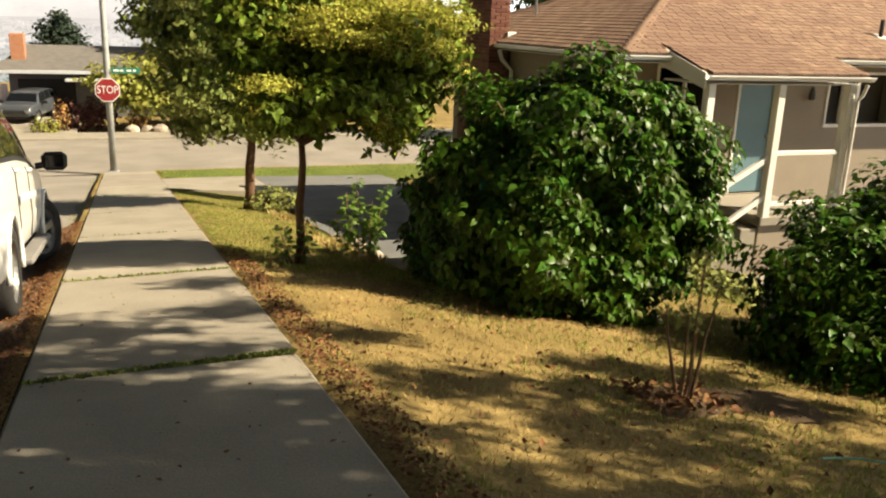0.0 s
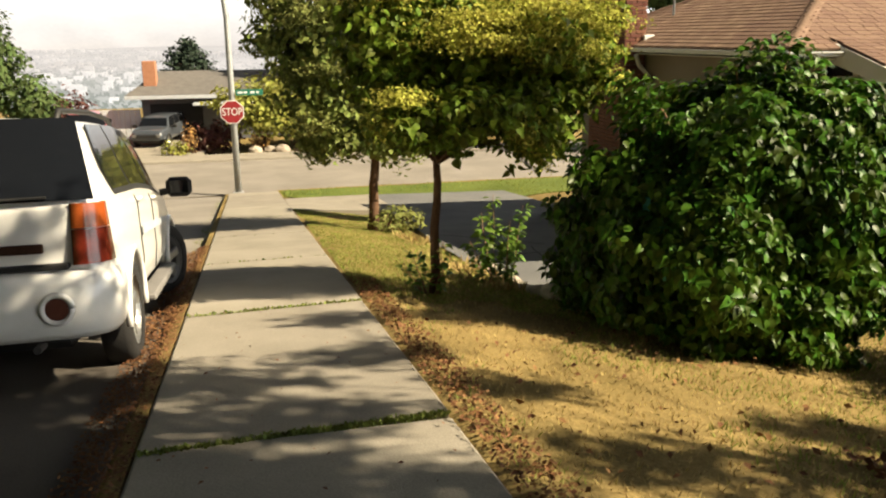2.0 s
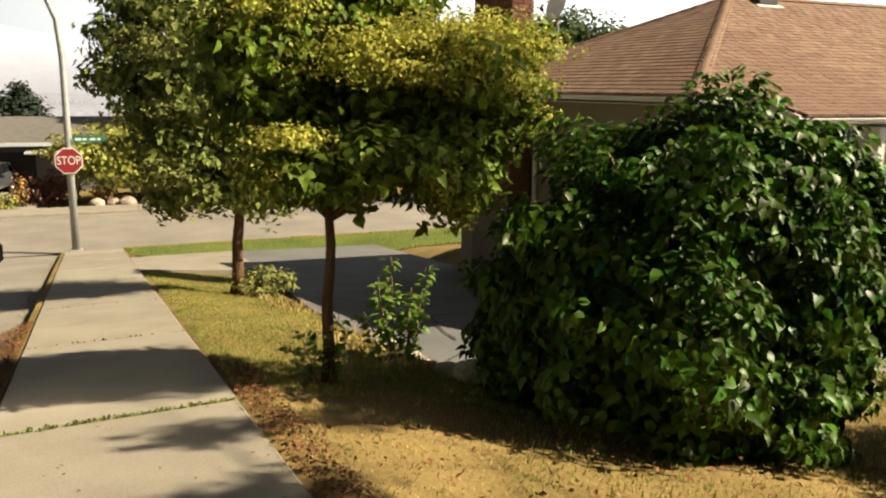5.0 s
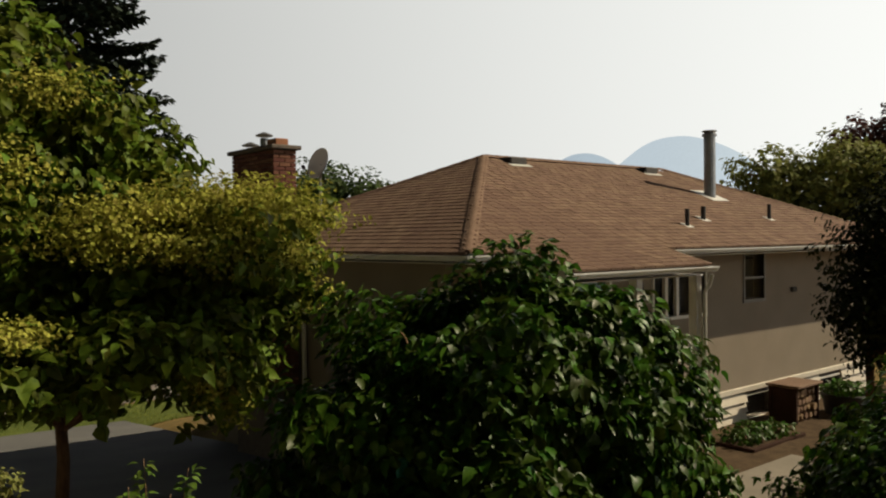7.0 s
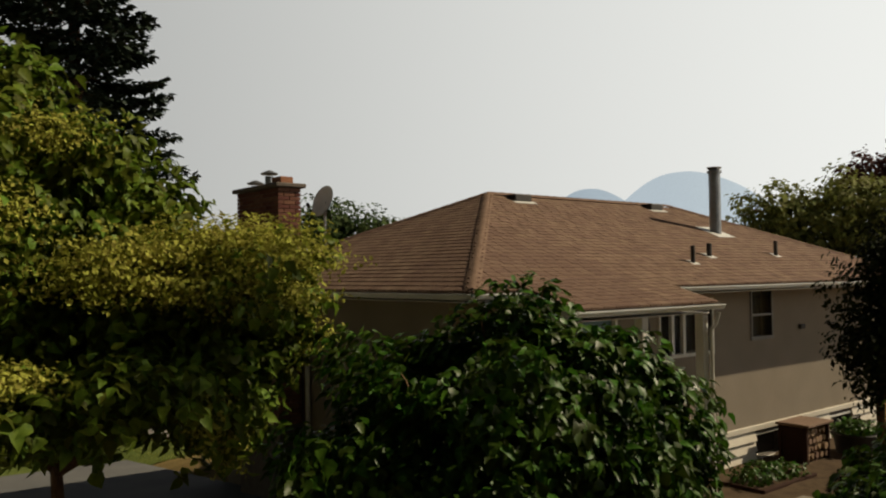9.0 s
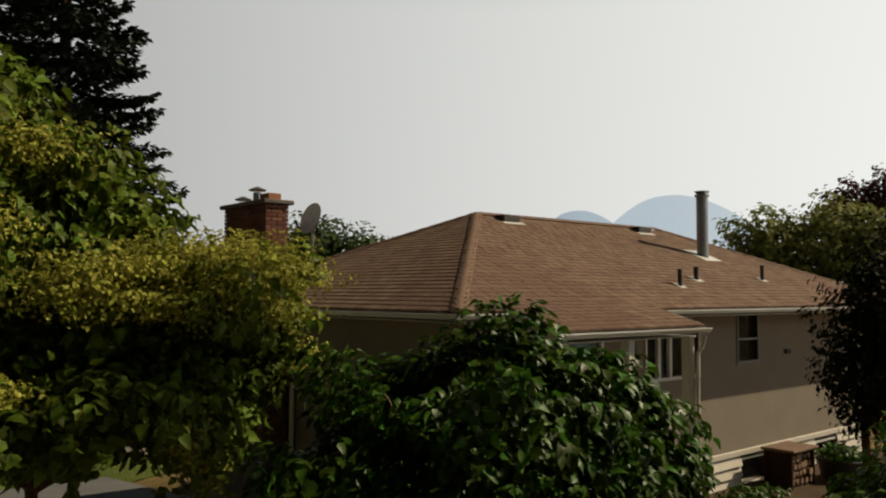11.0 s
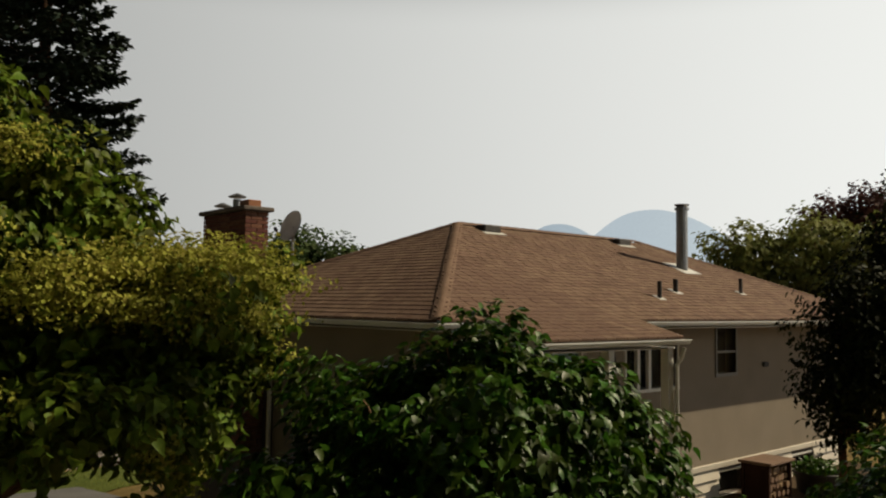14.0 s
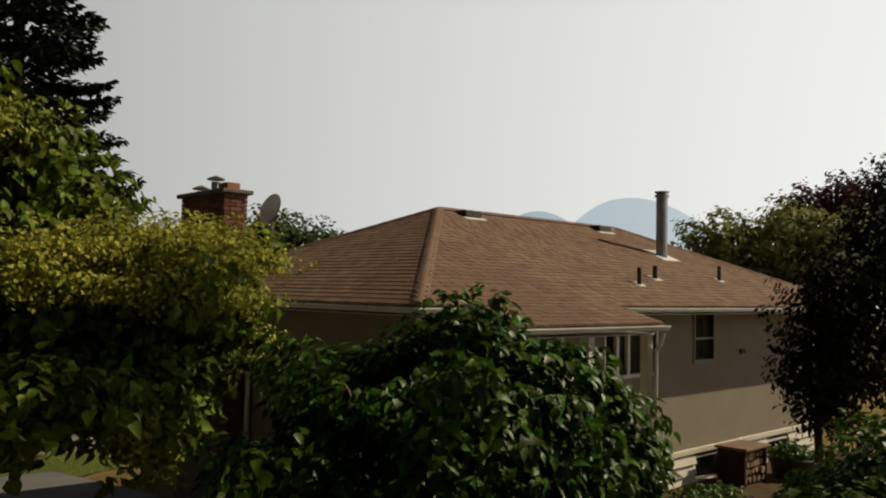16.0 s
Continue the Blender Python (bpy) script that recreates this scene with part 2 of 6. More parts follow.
M["roof_grey"] = mat("grey_shingles", (0.078, 0.072, 0.068), (0.14, 0.128, 0.118), 3, 0.95, 0.3, 50)
M["orange_brick"] = mat("orange_brick", (0.256, 0.109, 0.0576), (0.333, 0.16, 0.0896), 6, 0.95, 0.2)
M["fence_grey"] = mat("pale_grey_fence", (0.32, 0.336, 0.36), (0.416, 0.432, 0.448), 3, 0.8, 0.1)
glass = bpy.data.materials.new("window_glass")
glass.use_nodes = True
gb = glass.node_tree.nodes["Principled BSDF"]
gb.inputs["Base Color"].default_value, gb.inputs["Roughness"].default_value = (0.85, 0.9, 0.9, 1), 0.03
gb.inputs["Transmission Weight"].default_value, gb.inputs["IOR"].default_value = 1.0, 1.1
M["glass"] = glass
# haze is painted on: far land glows, and pales with distance or height
HAZE_PALE = (0.27, 0.25, 0.235)
M["far_valley"] = glow("painted_haze_valley", (0.145, 0.16, 0.15), 0.9, "Y", 400, 1150, HAZE_PALE)
M["far_hill"] = glow("painted_haze_hill", HAZE_PALE, 0.9, "Z", -40, 130, (0.42, 0.42, 0.41))
M["far_mountain"] = glow("painted_haze_mountain", (0.5, 0.58, 0.63), 1.0)
M["near_mountain"] = glow("painted_haze_foothill", (0.4, 0.48, 0.54), 1.0)
M["far_woods"] = glow("painted_haze_woods", (0.07, 0.088, 0.074), 0.9, "Y", 400, 1150, (0.262, 0.243, 0.228))
M["far_house"] = glow("painted_haze_house_walls", (0.36, 0.355, 0.34), 0.9, "Y", 400, 1150, (0.265, 0.246, 0.232))

# ---- tools ----


class Geo:
    """Vertices and faces of one mesh."""

    def __init__(self):
        self.v, self.f = [], []

    def add(self, verts, faces):
        b = len(self.v)
        self.v += [tuple(p) for p in verts]
        self.f += [tuple(b + i for i in q) for q in faces]
        return self

    def box(self, x0, x1, y0, y1, z0, z1, c=0.006, m=None):
        """A box with chamfered edges."""
        lo, hi = (min(x0, x1), min(y0, y1), min(z0, z1)), (max(x0, x1), max(y0, y1), max(z0, z1))
        c = min(c, *[(hi[i] - lo[i]) * 0.3 for i in range(3)])
        verts, ids = [], {}
        for ix in (0, 1):
            for iy in (0, 1):
                for iz in (0, 1):
                    s = (ix, iy, iz)
                    for ax in range(3):
                        p = [hi[i] if s[i] else lo[i] for i in range(3)]
                        for i in range(3):
                            if i != ax:
                                p[i] += -c if s[i] else c
                        ids[s, ax] = len(verts)
                        verts.append(p)
        faces = []
        for ax in range(3):
            a, b = [i for i in range(3) if i != ax]
            for side in (0, 1):
                ring = []
                for u, w in ((0, 0), (1, 0), (1, 1), (0, 1)):
                    s = [0, 0, 0]
                    s[ax], s[a], s[b] = side, u, w
                    ring.append(ids[tuple(s), ax])
                flip = (side == 0) != (ax == 1)
                faces.append(ring[::-1] if flip else ring)
        for ax in range(3):
            a, b = [i for i in range(3) if i != ax]
            for u in (0, 1):
                for w in (0, 1):
                    s0, s1 = [0, 0, 0], [0, 0, 0]
                    s0[a] = s1[a] = u
                    s0[b] = s1[b] = w
                    s1[ax] = 1
                    s0, s1 = tuple(s0), tuple(s1)
                    faces.append((ids[s0, a], ids[s1, a], ids[s1, b], ids[s0, b]))
        for ix in (0, 1):
            for iy in (0, 1):
                for iz in (0, 1):
                    faces.append([ids[(ix, iy, iz), ax] for ax in range(3)])
        if m is not None:
            verts = [m @ Vector(p) for p in verts]
        return self.add(verts, faces)

    def tube(self, pts, radii, n=8, caps=True):
        pts = [Vector(p) for p in pts]
        verts, faces = [], []
        ref = None
        for i, p in enumerate(pts):
            d = (pts[min(i + 1, len(pts) - 1)] - pts[max(i - 1, 0)]).normalized()
            if ref is None:
                ref = d.orthogonal().normalized()
            ref = (ref - d * ref.dot(d)).normalized()
            o = d.cross(ref)
            for j in range(n):
                a = 2 * math.pi * j / n
                verts.append(p + (ref * math.cos(a) + o * math.sin(a)) * radii[i])
        for i in range(len(pts) - 1):
            for j in range(n):
                k = (j + 1) % n
                faces.append((i * n + j, i * n + k, i * n + n + k, i * n + n + j))
        if caps:
            faces += [tuple(range(n))[::-1], tuple(range(len(verts) - n, len(verts)))]
        return self.add(verts, faces)

    def sheet(self, rows):
        """A skin over rows of points."""
        n = len(rows[0])
        return self.add([p for r in rows for p in r], [(i * n + j, i * n + j + 1, i * n + n + j + 1, i * n + n + j) for i in range(len(rows) - 1) for j in range(n - 1)])

    def slab(self, poly, t):
        """A plate: a flat outline given anticlockwise seen from its front, t thick behind it."""
        poly = [Vector(p) for p in poly]
        nor = (poly[1] - poly[0]).cross(poly[2] - poly[1]).normalized()
        n = len(poly)
        back = [p - nor * t for p in poly]
        return self.add(poly + back, [tuple(range(n)), tuple(range(2 * n - 1, n - 1, -1))] + [(i, n + i, n + (i + 1) % n, (i + 1) % n) for i in range(n)])


WORLD = {}


def thing(name, at=(0, 0, 0), label="", category="", group="", turn=None):
    ob = new(name)
    ob.empty_display_size = 0.2
    ob.matrix_basis = Matrix.Translation(at) @ (turn if turn is not None else Matrix())
    WORLD[ob.name] = ob.matrix_basis.copy()
    return tagged(ob, label, category, group)


def part(name, geo, material, parent=None, label="", smooth=False, local=False, kind="", category=""):
    """Links one mesh under a thing or a part. Its points are in the world's metres, or with local in the parent's."""
    if isinstance(geo, bpy.types.Mesh):
        me = geo
    else:
        me = bpy.data.meshes.new(name)
        me.from_pydata(geo.v, [], geo.f)
    if material is not None and not me.materials:
        me.materials.append(material)
    if smooth:
        me.shade_smooth()
    ob = new(name, me)
    WORLD[ob.name] = Matrix()
    if parent is not None:
        ob.parent = parent
        if local:
            WORLD[ob.name] = WORLD[parent.name].copy()
        else:
            ob.matrix_parent_inverse = WORLD[parent.name].inverted()
    return tagged(ob, label, category, "", kind)


def setting(name, geo, material, label="", category="", smooth=False):
    return part(name, geo, material, None, label, smooth, kind="structure", category=category)


LEAF = (np.array([(0, 0, 0), (-0.31, 0.18, 0.06), (-0.27, 0.48, 0.07), (0, 1, -0.2), (0.27, 0.48, 0.07), (0.31, 0.18, 0.06), (0, 0.3, 0), (0, 0.65, -0.02)]),
        np.array([(0, 6, 1), (1, 6, 7), (1, 7, 2), (2, 7, 3), (0, 5, 6), (5, 7, 6), (5, 4, 7), (4, 3, 7)]))
KITE = (np.array([(0, 0, 0), (-0.32, 0.45, 0.08), (0, 1, -0.08), (0.32, 0.45, 0.08)]), np.array([(0, 2, 1), (0, 3, 2)]))


def strew(name, spots, faces_to, tips, sizes, shape=KITE):
    """One mesh of many leaves: a spot, the way its face looks, the way its tip points and a size for each."""
    n = len(spots)
    faces_to = faces_to / np.maximum(np.linalg.norm(faces_to, axis=1, keepdims=True), 1e-6)
    tips = tips - faces_to * np.sum(tips * faces_to, axis=1, keepdims=True)
    tips = tips / np.maximum(np.linalg.norm(tips, axis=1, keepdims=True), 1e-6)
    side = np.cross(tips, faces_to)
    tv, tf = shape
    co = spots[:, None] + sizes[:, None, None] * (tv[None, :, 0:1] * side[:, None] + tv[None, :, 1:2] * tips[:, None] + tv[None, :, 2:3] * faces_to[:, None])
    tri = (tf[None] + (np.arange(n) * len(tv))[:, None, None]).reshape(-1, 3)
    me = bpy.data.meshes.new(name)
    me.vertices.add(n * len(tv))
    me.vertices.foreach_set("co", co.astype(np.float32).ravel())
    me.loops.add(tri.size)
    me.loops.foreach_set("vertex_index", tri.astype(np.int32).ravel())
    me.polygons.add(len(tri))
    me.polygons.foreach_set("loop_start", np.arange(0, tri.size, 3, dtype=np.int32))
    me.update(calc_edges=True)
    return me


def clump_leaves(rng, clumps, density, size, droop=0.7, shell=0.45, bumpy=0.25, lift=0.35, jitter=0.45):
    """Spots and turns for the leaves of a crown made of ellipsoid clumps (x, y, z, rx, ry, rz)."""
    ps, ns, ts, ss = [], [], [], []
    for x, y, z, rx, ry, rz in clumps:
        n = int(density * (rx * ry + rx * rz + ry * rz) * 4.2)
        d = rng.normal(size=(n, 3))
        d /= np.linalg.norm(d, axis=1, keepdims=True)
        lump = 1 + bumpy * (np.sin(d[:, 0] * 5 + x * 7) * np.sin(d[:, 1] * 6 + y * 5) + 0.6 * np.sin(d[:, 2] * 9 + d[:, 0] * 7 + z * 3))
        r = (1 - shell * rng.random(n) ** 1.6) * lump
        ps.append(np.array([x, y, z]) + d * r[:, None] * np.array([rx, ry, rz]))
        ns.append(d / np.array([rx, ry, rz]) * min(rx, ry, rz) + rng.normal(size=(n, 3)) * jitter + np.array([0, 0, lift]))
        ts.append(d * 0.5 + rng.normal(size=(n, 3)) * 0.5 - np.array([0, 0, droop]))
        ss.append(size * (0.6 + 0.75 * rng.random(n)))
    return np.concatenate(ps), np.concatenate(ns), np.concatenate(ts), np.concatenate(ss)


def limbs(g, rng, start, ends, r0, n=6):
    """Crooked tapering limbs from one place to several."""
    start = Vector(start)
    for e in ends:
        e = Vector(e)
        pts = [start.lerp(e, k / 5) + Vector(rng.normal(size=3) * 0.06 * (e - start).length * (0 < k < 5)) + Vector((0, 0, 0.1 * (e - start).length * math.sin(math.pi * k / 5))) for k in range(6)]
        g.tube(pts, [r0 * (1 - 0.14 * k) for k in range(6)], n)


def tree(name, base, fork, clumps, trunk_r, leaf_size, density, label, leaf="tree_leaf", seed=1, shape=KITE, droop=0.6, category="tree", lift=0.35, jitter=0.45):
    rng = np.random.default_rng(seed)
    root = thing(name, base, label, category)
    b, f = Vector(base), Vector(fork)
    g = Geo()
    pts = [b.lerp(f, k / 6) + Vector((math.sin(k * 1.7) * 0.011, math.cos(k * 2.1) * 0.01, 0)) for k in range(7)]
    pts[0] = b - Vector((0, 0, 0.12))
    g.tube(pts, [trunk_r * (1.5 if k == 0 else 1.12 - 0.06 * k) for k in range(7)], 10)
    part("trunk", g, M["bark"], root, "brown ridged bark", smooth=True)
    g = Geo()
    limbs(g, rng, f - Vector((0, 0, 0.04)), [c[:3] for c in clumps], trunk_r * 0.42)
    for c in clumps:
        ends = [np.array(c[:3]) + rng.normal(size=3) * np.array(c[3:]) * 0.45 for _ in range(4)]
        limbs(g, rng, c[:3], ends, trunk_r * 0.2, 5)
    part("branching", g, M["bark"], root, smooth=True, kind="stuff")
    part("crown", strew("crown", *clump_leaves(rng, clumps, density, leaf_size, droop, 0.5, 0.38, lift, jitter), shape), M[leaf], root)
    return root

# ---- ground, road, pavement ----
SLOPE = 0.1286


def step(a, b, x):
    k = min(1.0, max(0.0, (x - a) / (b - a)))
    return k * k * (3 - 2 * k)


def street_z(y):
    """Height of the pavement's line down the hill, level at the crossing, dropping away beyond it."""
    if y <= 28:
        return -SLOPE * y
    if y <= 50:
        return -SLOPE * 28 - 0.012 * (y - 28)
    return -SLOPE * 28 - 0.264 - 46 * step(50, 420, y)


def drive_z(x, y):
    return -1.81 - 0.09 * (y - 10) - 0.02 * (x - 3)


def ground_z(x, y):
    z = street_z(y)
    side = 0.15 * min(max(x - 0.75, 0.0), 5.0)
    low = -2.28 + (street_z(y) - 0.3 + 2.28) * step(14, 24, y)
    yard = z - side + (low - (z - side)) * step(6.0, 8.5, x)
    fade = step(23, 28, y)
    z = yard * (1 - fade) + (z - 0.04) * fade if x > 0.75 else z - 0.05
    if x < -0.75:
        z -= 0.14
    if 2.6 < x < 7.2 and 8.6 < y < 23.6:
        inside = step(2.6, 2.95, x) * step(8.6, 9.2, y) * (1 - step(23.2, 23.6, y)) * (1 - step(6.8, 7.2, x))
        z = z * (1 - inside) + min(z, drive_z(x, y) - 0.06) * inside
    if 0.75 < x <= 3.2 and 19.25 < y < 23.15:
        k = min(1.0, max(0.0, (x - 0.76) / 2.2))
        z = min(z, (drive_z(3, y) + 0.01) * k + (street_z(y) - 0.004) * (1 - k) - 0.06)
    if y > 28.2:
        z -= 0.1
    return z


def spread(a, fine0, fine1, b, stepping):
    """Grid lines: even steps between fine0 and fine1, growing outwards to a and b."""
    out, s, x = [], stepping, fine1
    while x < b:
        x, s = x + s, s * 1.35
        out.append(min(x, b))
    s, x, left = stepping, fine0, []
    while x > a:
        x, s = x - s, s * 1.35
        left.append(max(x, a))
    n = int((fine1 - fine0) / stepping)
    return sorted(set(left)) + [fine0 + i * (fine1 - fine0) / n for i in range(n + 1)] + sorted(set(out))


def lawn_rough(x, y):
    return 0.025 * noise.noise(Vector((x * 1.3, y * 1.3, 0))) + 0.012 * noise.noise(Vector((x * 5, y * 5, 3)))


gx_, gy_ = spread(-3000, -1.6, 9.0, 3000, 0.2), spread(-300, -2.0, 29.0, 4000, 0.2)
g = Geo()
g.sheet([[(x, y, ground_z(x, y) + (lawn_rough(x, y) if x > 0.8 and y < 40 else -0.03 if x > -0.8 else 0)) for x in gx_] for y in gy_])
ground = setting("ground", g, M["dry_grass"], "sun-dried yellow lawn on a slope with worn patches", "lawn", smooth=True)

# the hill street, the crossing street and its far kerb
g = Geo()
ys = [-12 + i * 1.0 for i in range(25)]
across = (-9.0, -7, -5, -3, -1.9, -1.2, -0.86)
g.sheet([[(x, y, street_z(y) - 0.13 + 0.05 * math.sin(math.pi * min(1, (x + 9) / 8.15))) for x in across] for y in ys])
setting("road", g, M["near_road"], "asphalt street running downhill, dark grey with shade in its colour", "street", smooth=True)
g = Geo()
g.sheet([[(x, y, street_z(y) - 0.13 + 0.05 * math.sin(math.pi * min(1, (x + 9) / 8.15))) for x in across] for y in [12.0 + i for i in range(17)]])
setting("road_lower", g, M["road"], "pale sunworn lower stretch of the street", "street", smooth=True)
g = Geo()
g.sheet([[(x, y, street_z(y) - 0.085 + 0.03 * math.sin(math.pi * (y - 27.9) / 8.4)) for x in (-60, -30, -12, -6, -3, 0, 3, 6, 12, 30, 60)] for y in (27.95, 29, 30.5, 32, 33.5, 35, 36.3)])
setting("road_crossing", g, M["road"], "pale grey cross street at the foot of the hill", "street", smooth=True)
g = Geo()
g.box(-60, 60, 36.3, 36.5, -3.95, street_z(36.4) + 0.02, 0.02)
setting("kerb", g, M["concrete"], "pale concrete kerb across the street", "kerb")
g = Geo()
g.box(-60, 60, 36.5, 38.0, -3.95, street_z(37) + 0.02, 0.01)
setting("pavement_far", g, M["concrete"], "sunlit concrete pavement across the street", "pavement")
g = Geo()
g.add([(x, y, z) for y in (-12, 27.4) for x, z in ((-0.87, street_z(y) - 0.2), (-0.87, street_z(y) - 0.055), (-0.84, street_z(y) - 0.03), (-0.765, street_z(y) - 0.025), (-0.765, street_z(y) - 0.2))],
      [(i, i + 1, i + 6, i + 5) for i in range(4)])
setting("kerb_near", g, M["dry_grass"], "low soil-stained kerb half hidden by leaf litter", "kerb")

# pavement slabs, each tipped a little
pave = thing("pavement", (0, 0, 0), "worn pale concrete pavement of long slabs with weedy joints", "pavement")
tagged(pave, kind="structure")
JOINTS = [-8.2, -5.0, -1.8, 1.4, 4.62, 7.82, 11.0, 14.0, 17.35, 20.6, 23.2, 25.6, 27.3]
rng = random.Random(4)
for y0, y1 in zip(JOINTS, JOINTS[1:]):
    g = Geo()
    tip, skew = rng.uniform(-0.008, 0.008), 0.06 if y0 > 4 else 0.0
    a, b = y0 + 0.012, y1 - 0.012
    n = 6
    top = [[(x, y + skew * x * (1 if y < 27 else 0), street_z(y) + tip * (y - y0 - 1.5) * 0.6 - (0.012 if abs(x) > 0.74 or y in (a, b) else 0)) for x in (-0.75, -0.735, -0.3, 0.3, 0.735, 0.75)] for y in (a, a + 0.015, *[a + (b - a) * k / n for k in range(1, n)], b - 0.015, b)]
    g.sheet(top)
    ring = [top[0], [(x, y, z - 0.12) for x, y, z in top[0]]]
    g.sheet(ring[::-1])
    g.sheet([top[-1], [(x, y, z - 0.12) for x, y, z in top[-1]]])
    for k in (0, -1):
        g.sheet([[r[k] for r in top], [(r[k][0], r[k][1], r[k][2] - 0.12) for r in top]])
    part("slab", g, M["concrete"], pave)

# driveway and its apron
DRIVE_EDGE = [(8.67, 2.77), (10.79, 2.78), (13.95, 2.92), (17.54, 2.84)]


def drive_left(y):
    """Where the lawn meets the driveway."""
    return float(np.interp(y, [p[0] for p in DRIVE_EDGE], [p[1] for p in DRIVE_EDGE])) + 0.06 * math.sin(y * 2.1)


g = Geo()
g.sheet([[(x, y, drive_z(x, y) + 0.012 * noise.noise(Vector((x, y, 0)))) for x in (drive_left(y), max(3.6, drive_left(y) + 0.3), 4.6, 5.6, 6.95)] for y in [8.8 + 0.4 * i for i in range(37)]])
setting("driveway", g, M["drive"], "grey worn and cracked driveway beside the house", "driveway", smooth=True)
g = Geo()
g.sheet([[(x, y, (drive_z(3, y) + 0.01) * k + (street_z(y) - 0.004) * (1 - k)) for x, k in ((0.76, 0), (1.4, 0.3), (2.2, 0.7), (3.15, 1.0))] for y in (19.2, 20.2, 21.2, 22.2, 23.2)])
for y in (19.2, 23.2):
    g.sheet([[(x, y, (drive_z(3, y) + 0.01) * k + (street_z(y) - 0.004) * (1 - k) - low) for x, k in ((0.76, 0), (1.4, 0.3), (2.2, 0.7), (3.15, 1.0))] for low in (0.0, 0.35)])
setting("apron", g, M["concrete"], "light concrete driveway apron", "driveway", smooth=True)
crack_rng = random.Random(8)
g = Geo()
for x, y, dx, dy in ((3.3, 10.2, 0.25, 0.12), (3.9, 11.2, 0.1, 0.3), (3.5, 12.6, 0.3, 0.05), (4.6, 13.5, -0.2, 0.2)):
    for k in range(7):
        nx, ny = x + dx + crack_rng.uniform(-0.08, 0.08), y + dy + crack_rng.uniform(-0.08, 0.08)
        w = Vector((ny - y, x - nx, 0)).normalized() * 0.012
        g.add([(x - w.x, y - w.y, drive_z(x, y) + 0.016), (x + w.x, y + w.y, drive_z(x, y) + 0.016), (nx + w.x, ny + w.y, drive_z(nx, ny) + 0.016), (nx - w.x, ny - w.y, drive_z(nx, ny) + 0.016)], [(0, 1, 2, 3)])
        x, y = nx, ny
setting("driveway_crack", g, M["dark_inside"], "dark cracks in the driveway", "crack")
g = Geo()
g.sheet([[(x, y, ground_z(x, y) + 0.03 + lawn_rough(x, y)) for x in [0.9 + 0.7 * i for i in range(40)]] for y in [23.7, 24.2, 24.8, 25.6, 26.6, 27.6]])
setting("green_lawn", g, M["green_lawn"], "watered green lawn beyond the driveway", "lawn", smooth=True)
# soil sheet whose dark colour also stands for the shade by the house
g = Geo()
g.sheet([[(x, y, ground_z(x, y) + 0.03 + 0.03 * noise.noise(Vector((x * 2, y * 2, 1)))) for x in [10.5 + 0.5 * i for i in range(20)]] for y in [7.0 + 0.4 * j for j in range(12)]])
setting("garden_soil", g, M["soil"], "bare garden soil, coloured dark for the shade beside the house", "soil", smooth=True)
g = Geo()
g.box(7.2, 12.5, 8.6, 9.5, -2.4, -2.2, 0.02)
setting("garden_path", g, M["concrete"], "concrete path to the porch steps", "path")

# ---- the house ----
EX, EY, EZ, PITCH = 6.77, 10.58, 1.0, 0.43
XR, YB = 20.3, 18.5
RZ, RD = EZ + PITCH * (YB - EY) / 2, (YB - EY) / 2
WX0, WX1, WY0, WY1 = 7.05, 19.7, 11.35, 17.9
house = thing("house", (WX0, WY0, -2.5), "taupe stucco bungalow with a brown shingled hip roof", "house")


def wall_y(name, y, t, x0, x1, z0, z1, holes, material):
    """A wall along x with rectangular holes (x0, x1, z0, z1), its outer face at y and t thick behind."""
    xs = sorted({x0, x1, *[h[0] for h in holes], *[h[1] for h in holes]})
    zs = sorted({z0, z1, *[h[2] for h in holes], *[h[3] for h in holes]})
    g = Geo()
    for a, b in zip(xs, xs[1:]):
        for c, d in zip(zs, zs[1:]):
            if not any(h[0] <= a and b <= h[1] and h[2] <= c and d <= h[3] for h in holes):
                g.add([(a, y, c), (b, y, c), (b, y, d), (a, y, d), (a, y + t, c), (b, y + t, c), (b, y + t, d), (a, y + t, d)],
                      [(0, 1, 2, 3), (7, 6, 5, 4), (0, 4, 5, 1), (3, 2, 6, 7), (0, 3, 7, 4), (1, 5, 6, 2)])
    me = bpy.data.meshes.new(name)
    me.from_pydata(g.v, [], g.f)
    bm = bmesh.new()
    bm.from_mesh(me)
    bmesh.ops.remove_doubles(bm, verts=bm.verts, dist=0.0005)
    bm.to_mesh(me)
    bm.free()
    return part(name, me, material, house)


DOOR = (9.55, 10.45, -1.35, 0.7)
WINS = [(7.95, 9.0, -0.25, 0.78), (11.55, 13.05, -0.15, 0.72), (14.37, 15.06, 0.0, 0.85)]
BASE_WINS = [(14.4, 15.5, -2.25, -1.82), (17.3, 18.3, -2.25, -1.85)]
wall_y("wall", WY0, 0.2, WX0, WX1, -1.66, EZ - 0.1, [DOOR, *WINS], M["stucco"])
wall_y("wall", WY0 + 0.03, 0.2, WX0, WX1, -2.7, -1.66, BASE_WINS, M["mortar"])
g = Geo()
g.box(WX0, WX0 + 0.2, WY0 + 0.2, WY1, -2.7, EZ - 0.1, 0.002)
part("wall", g, M["stucco"], house)
g = Geo()
g.box(WX1 - 0.2, WX1, WY0 + 0.2, WY1, -2.7, EZ - 0.1, 0.002)
part("wall", g, M["stucco"], house)
g = Geo()
g.box(WX0 + 0.2, WX1 - 0.2, WY1 - 0.2, WY1, -2.7, EZ - 0.1, 0.002)
part("wall", g, M["stucco"], house)
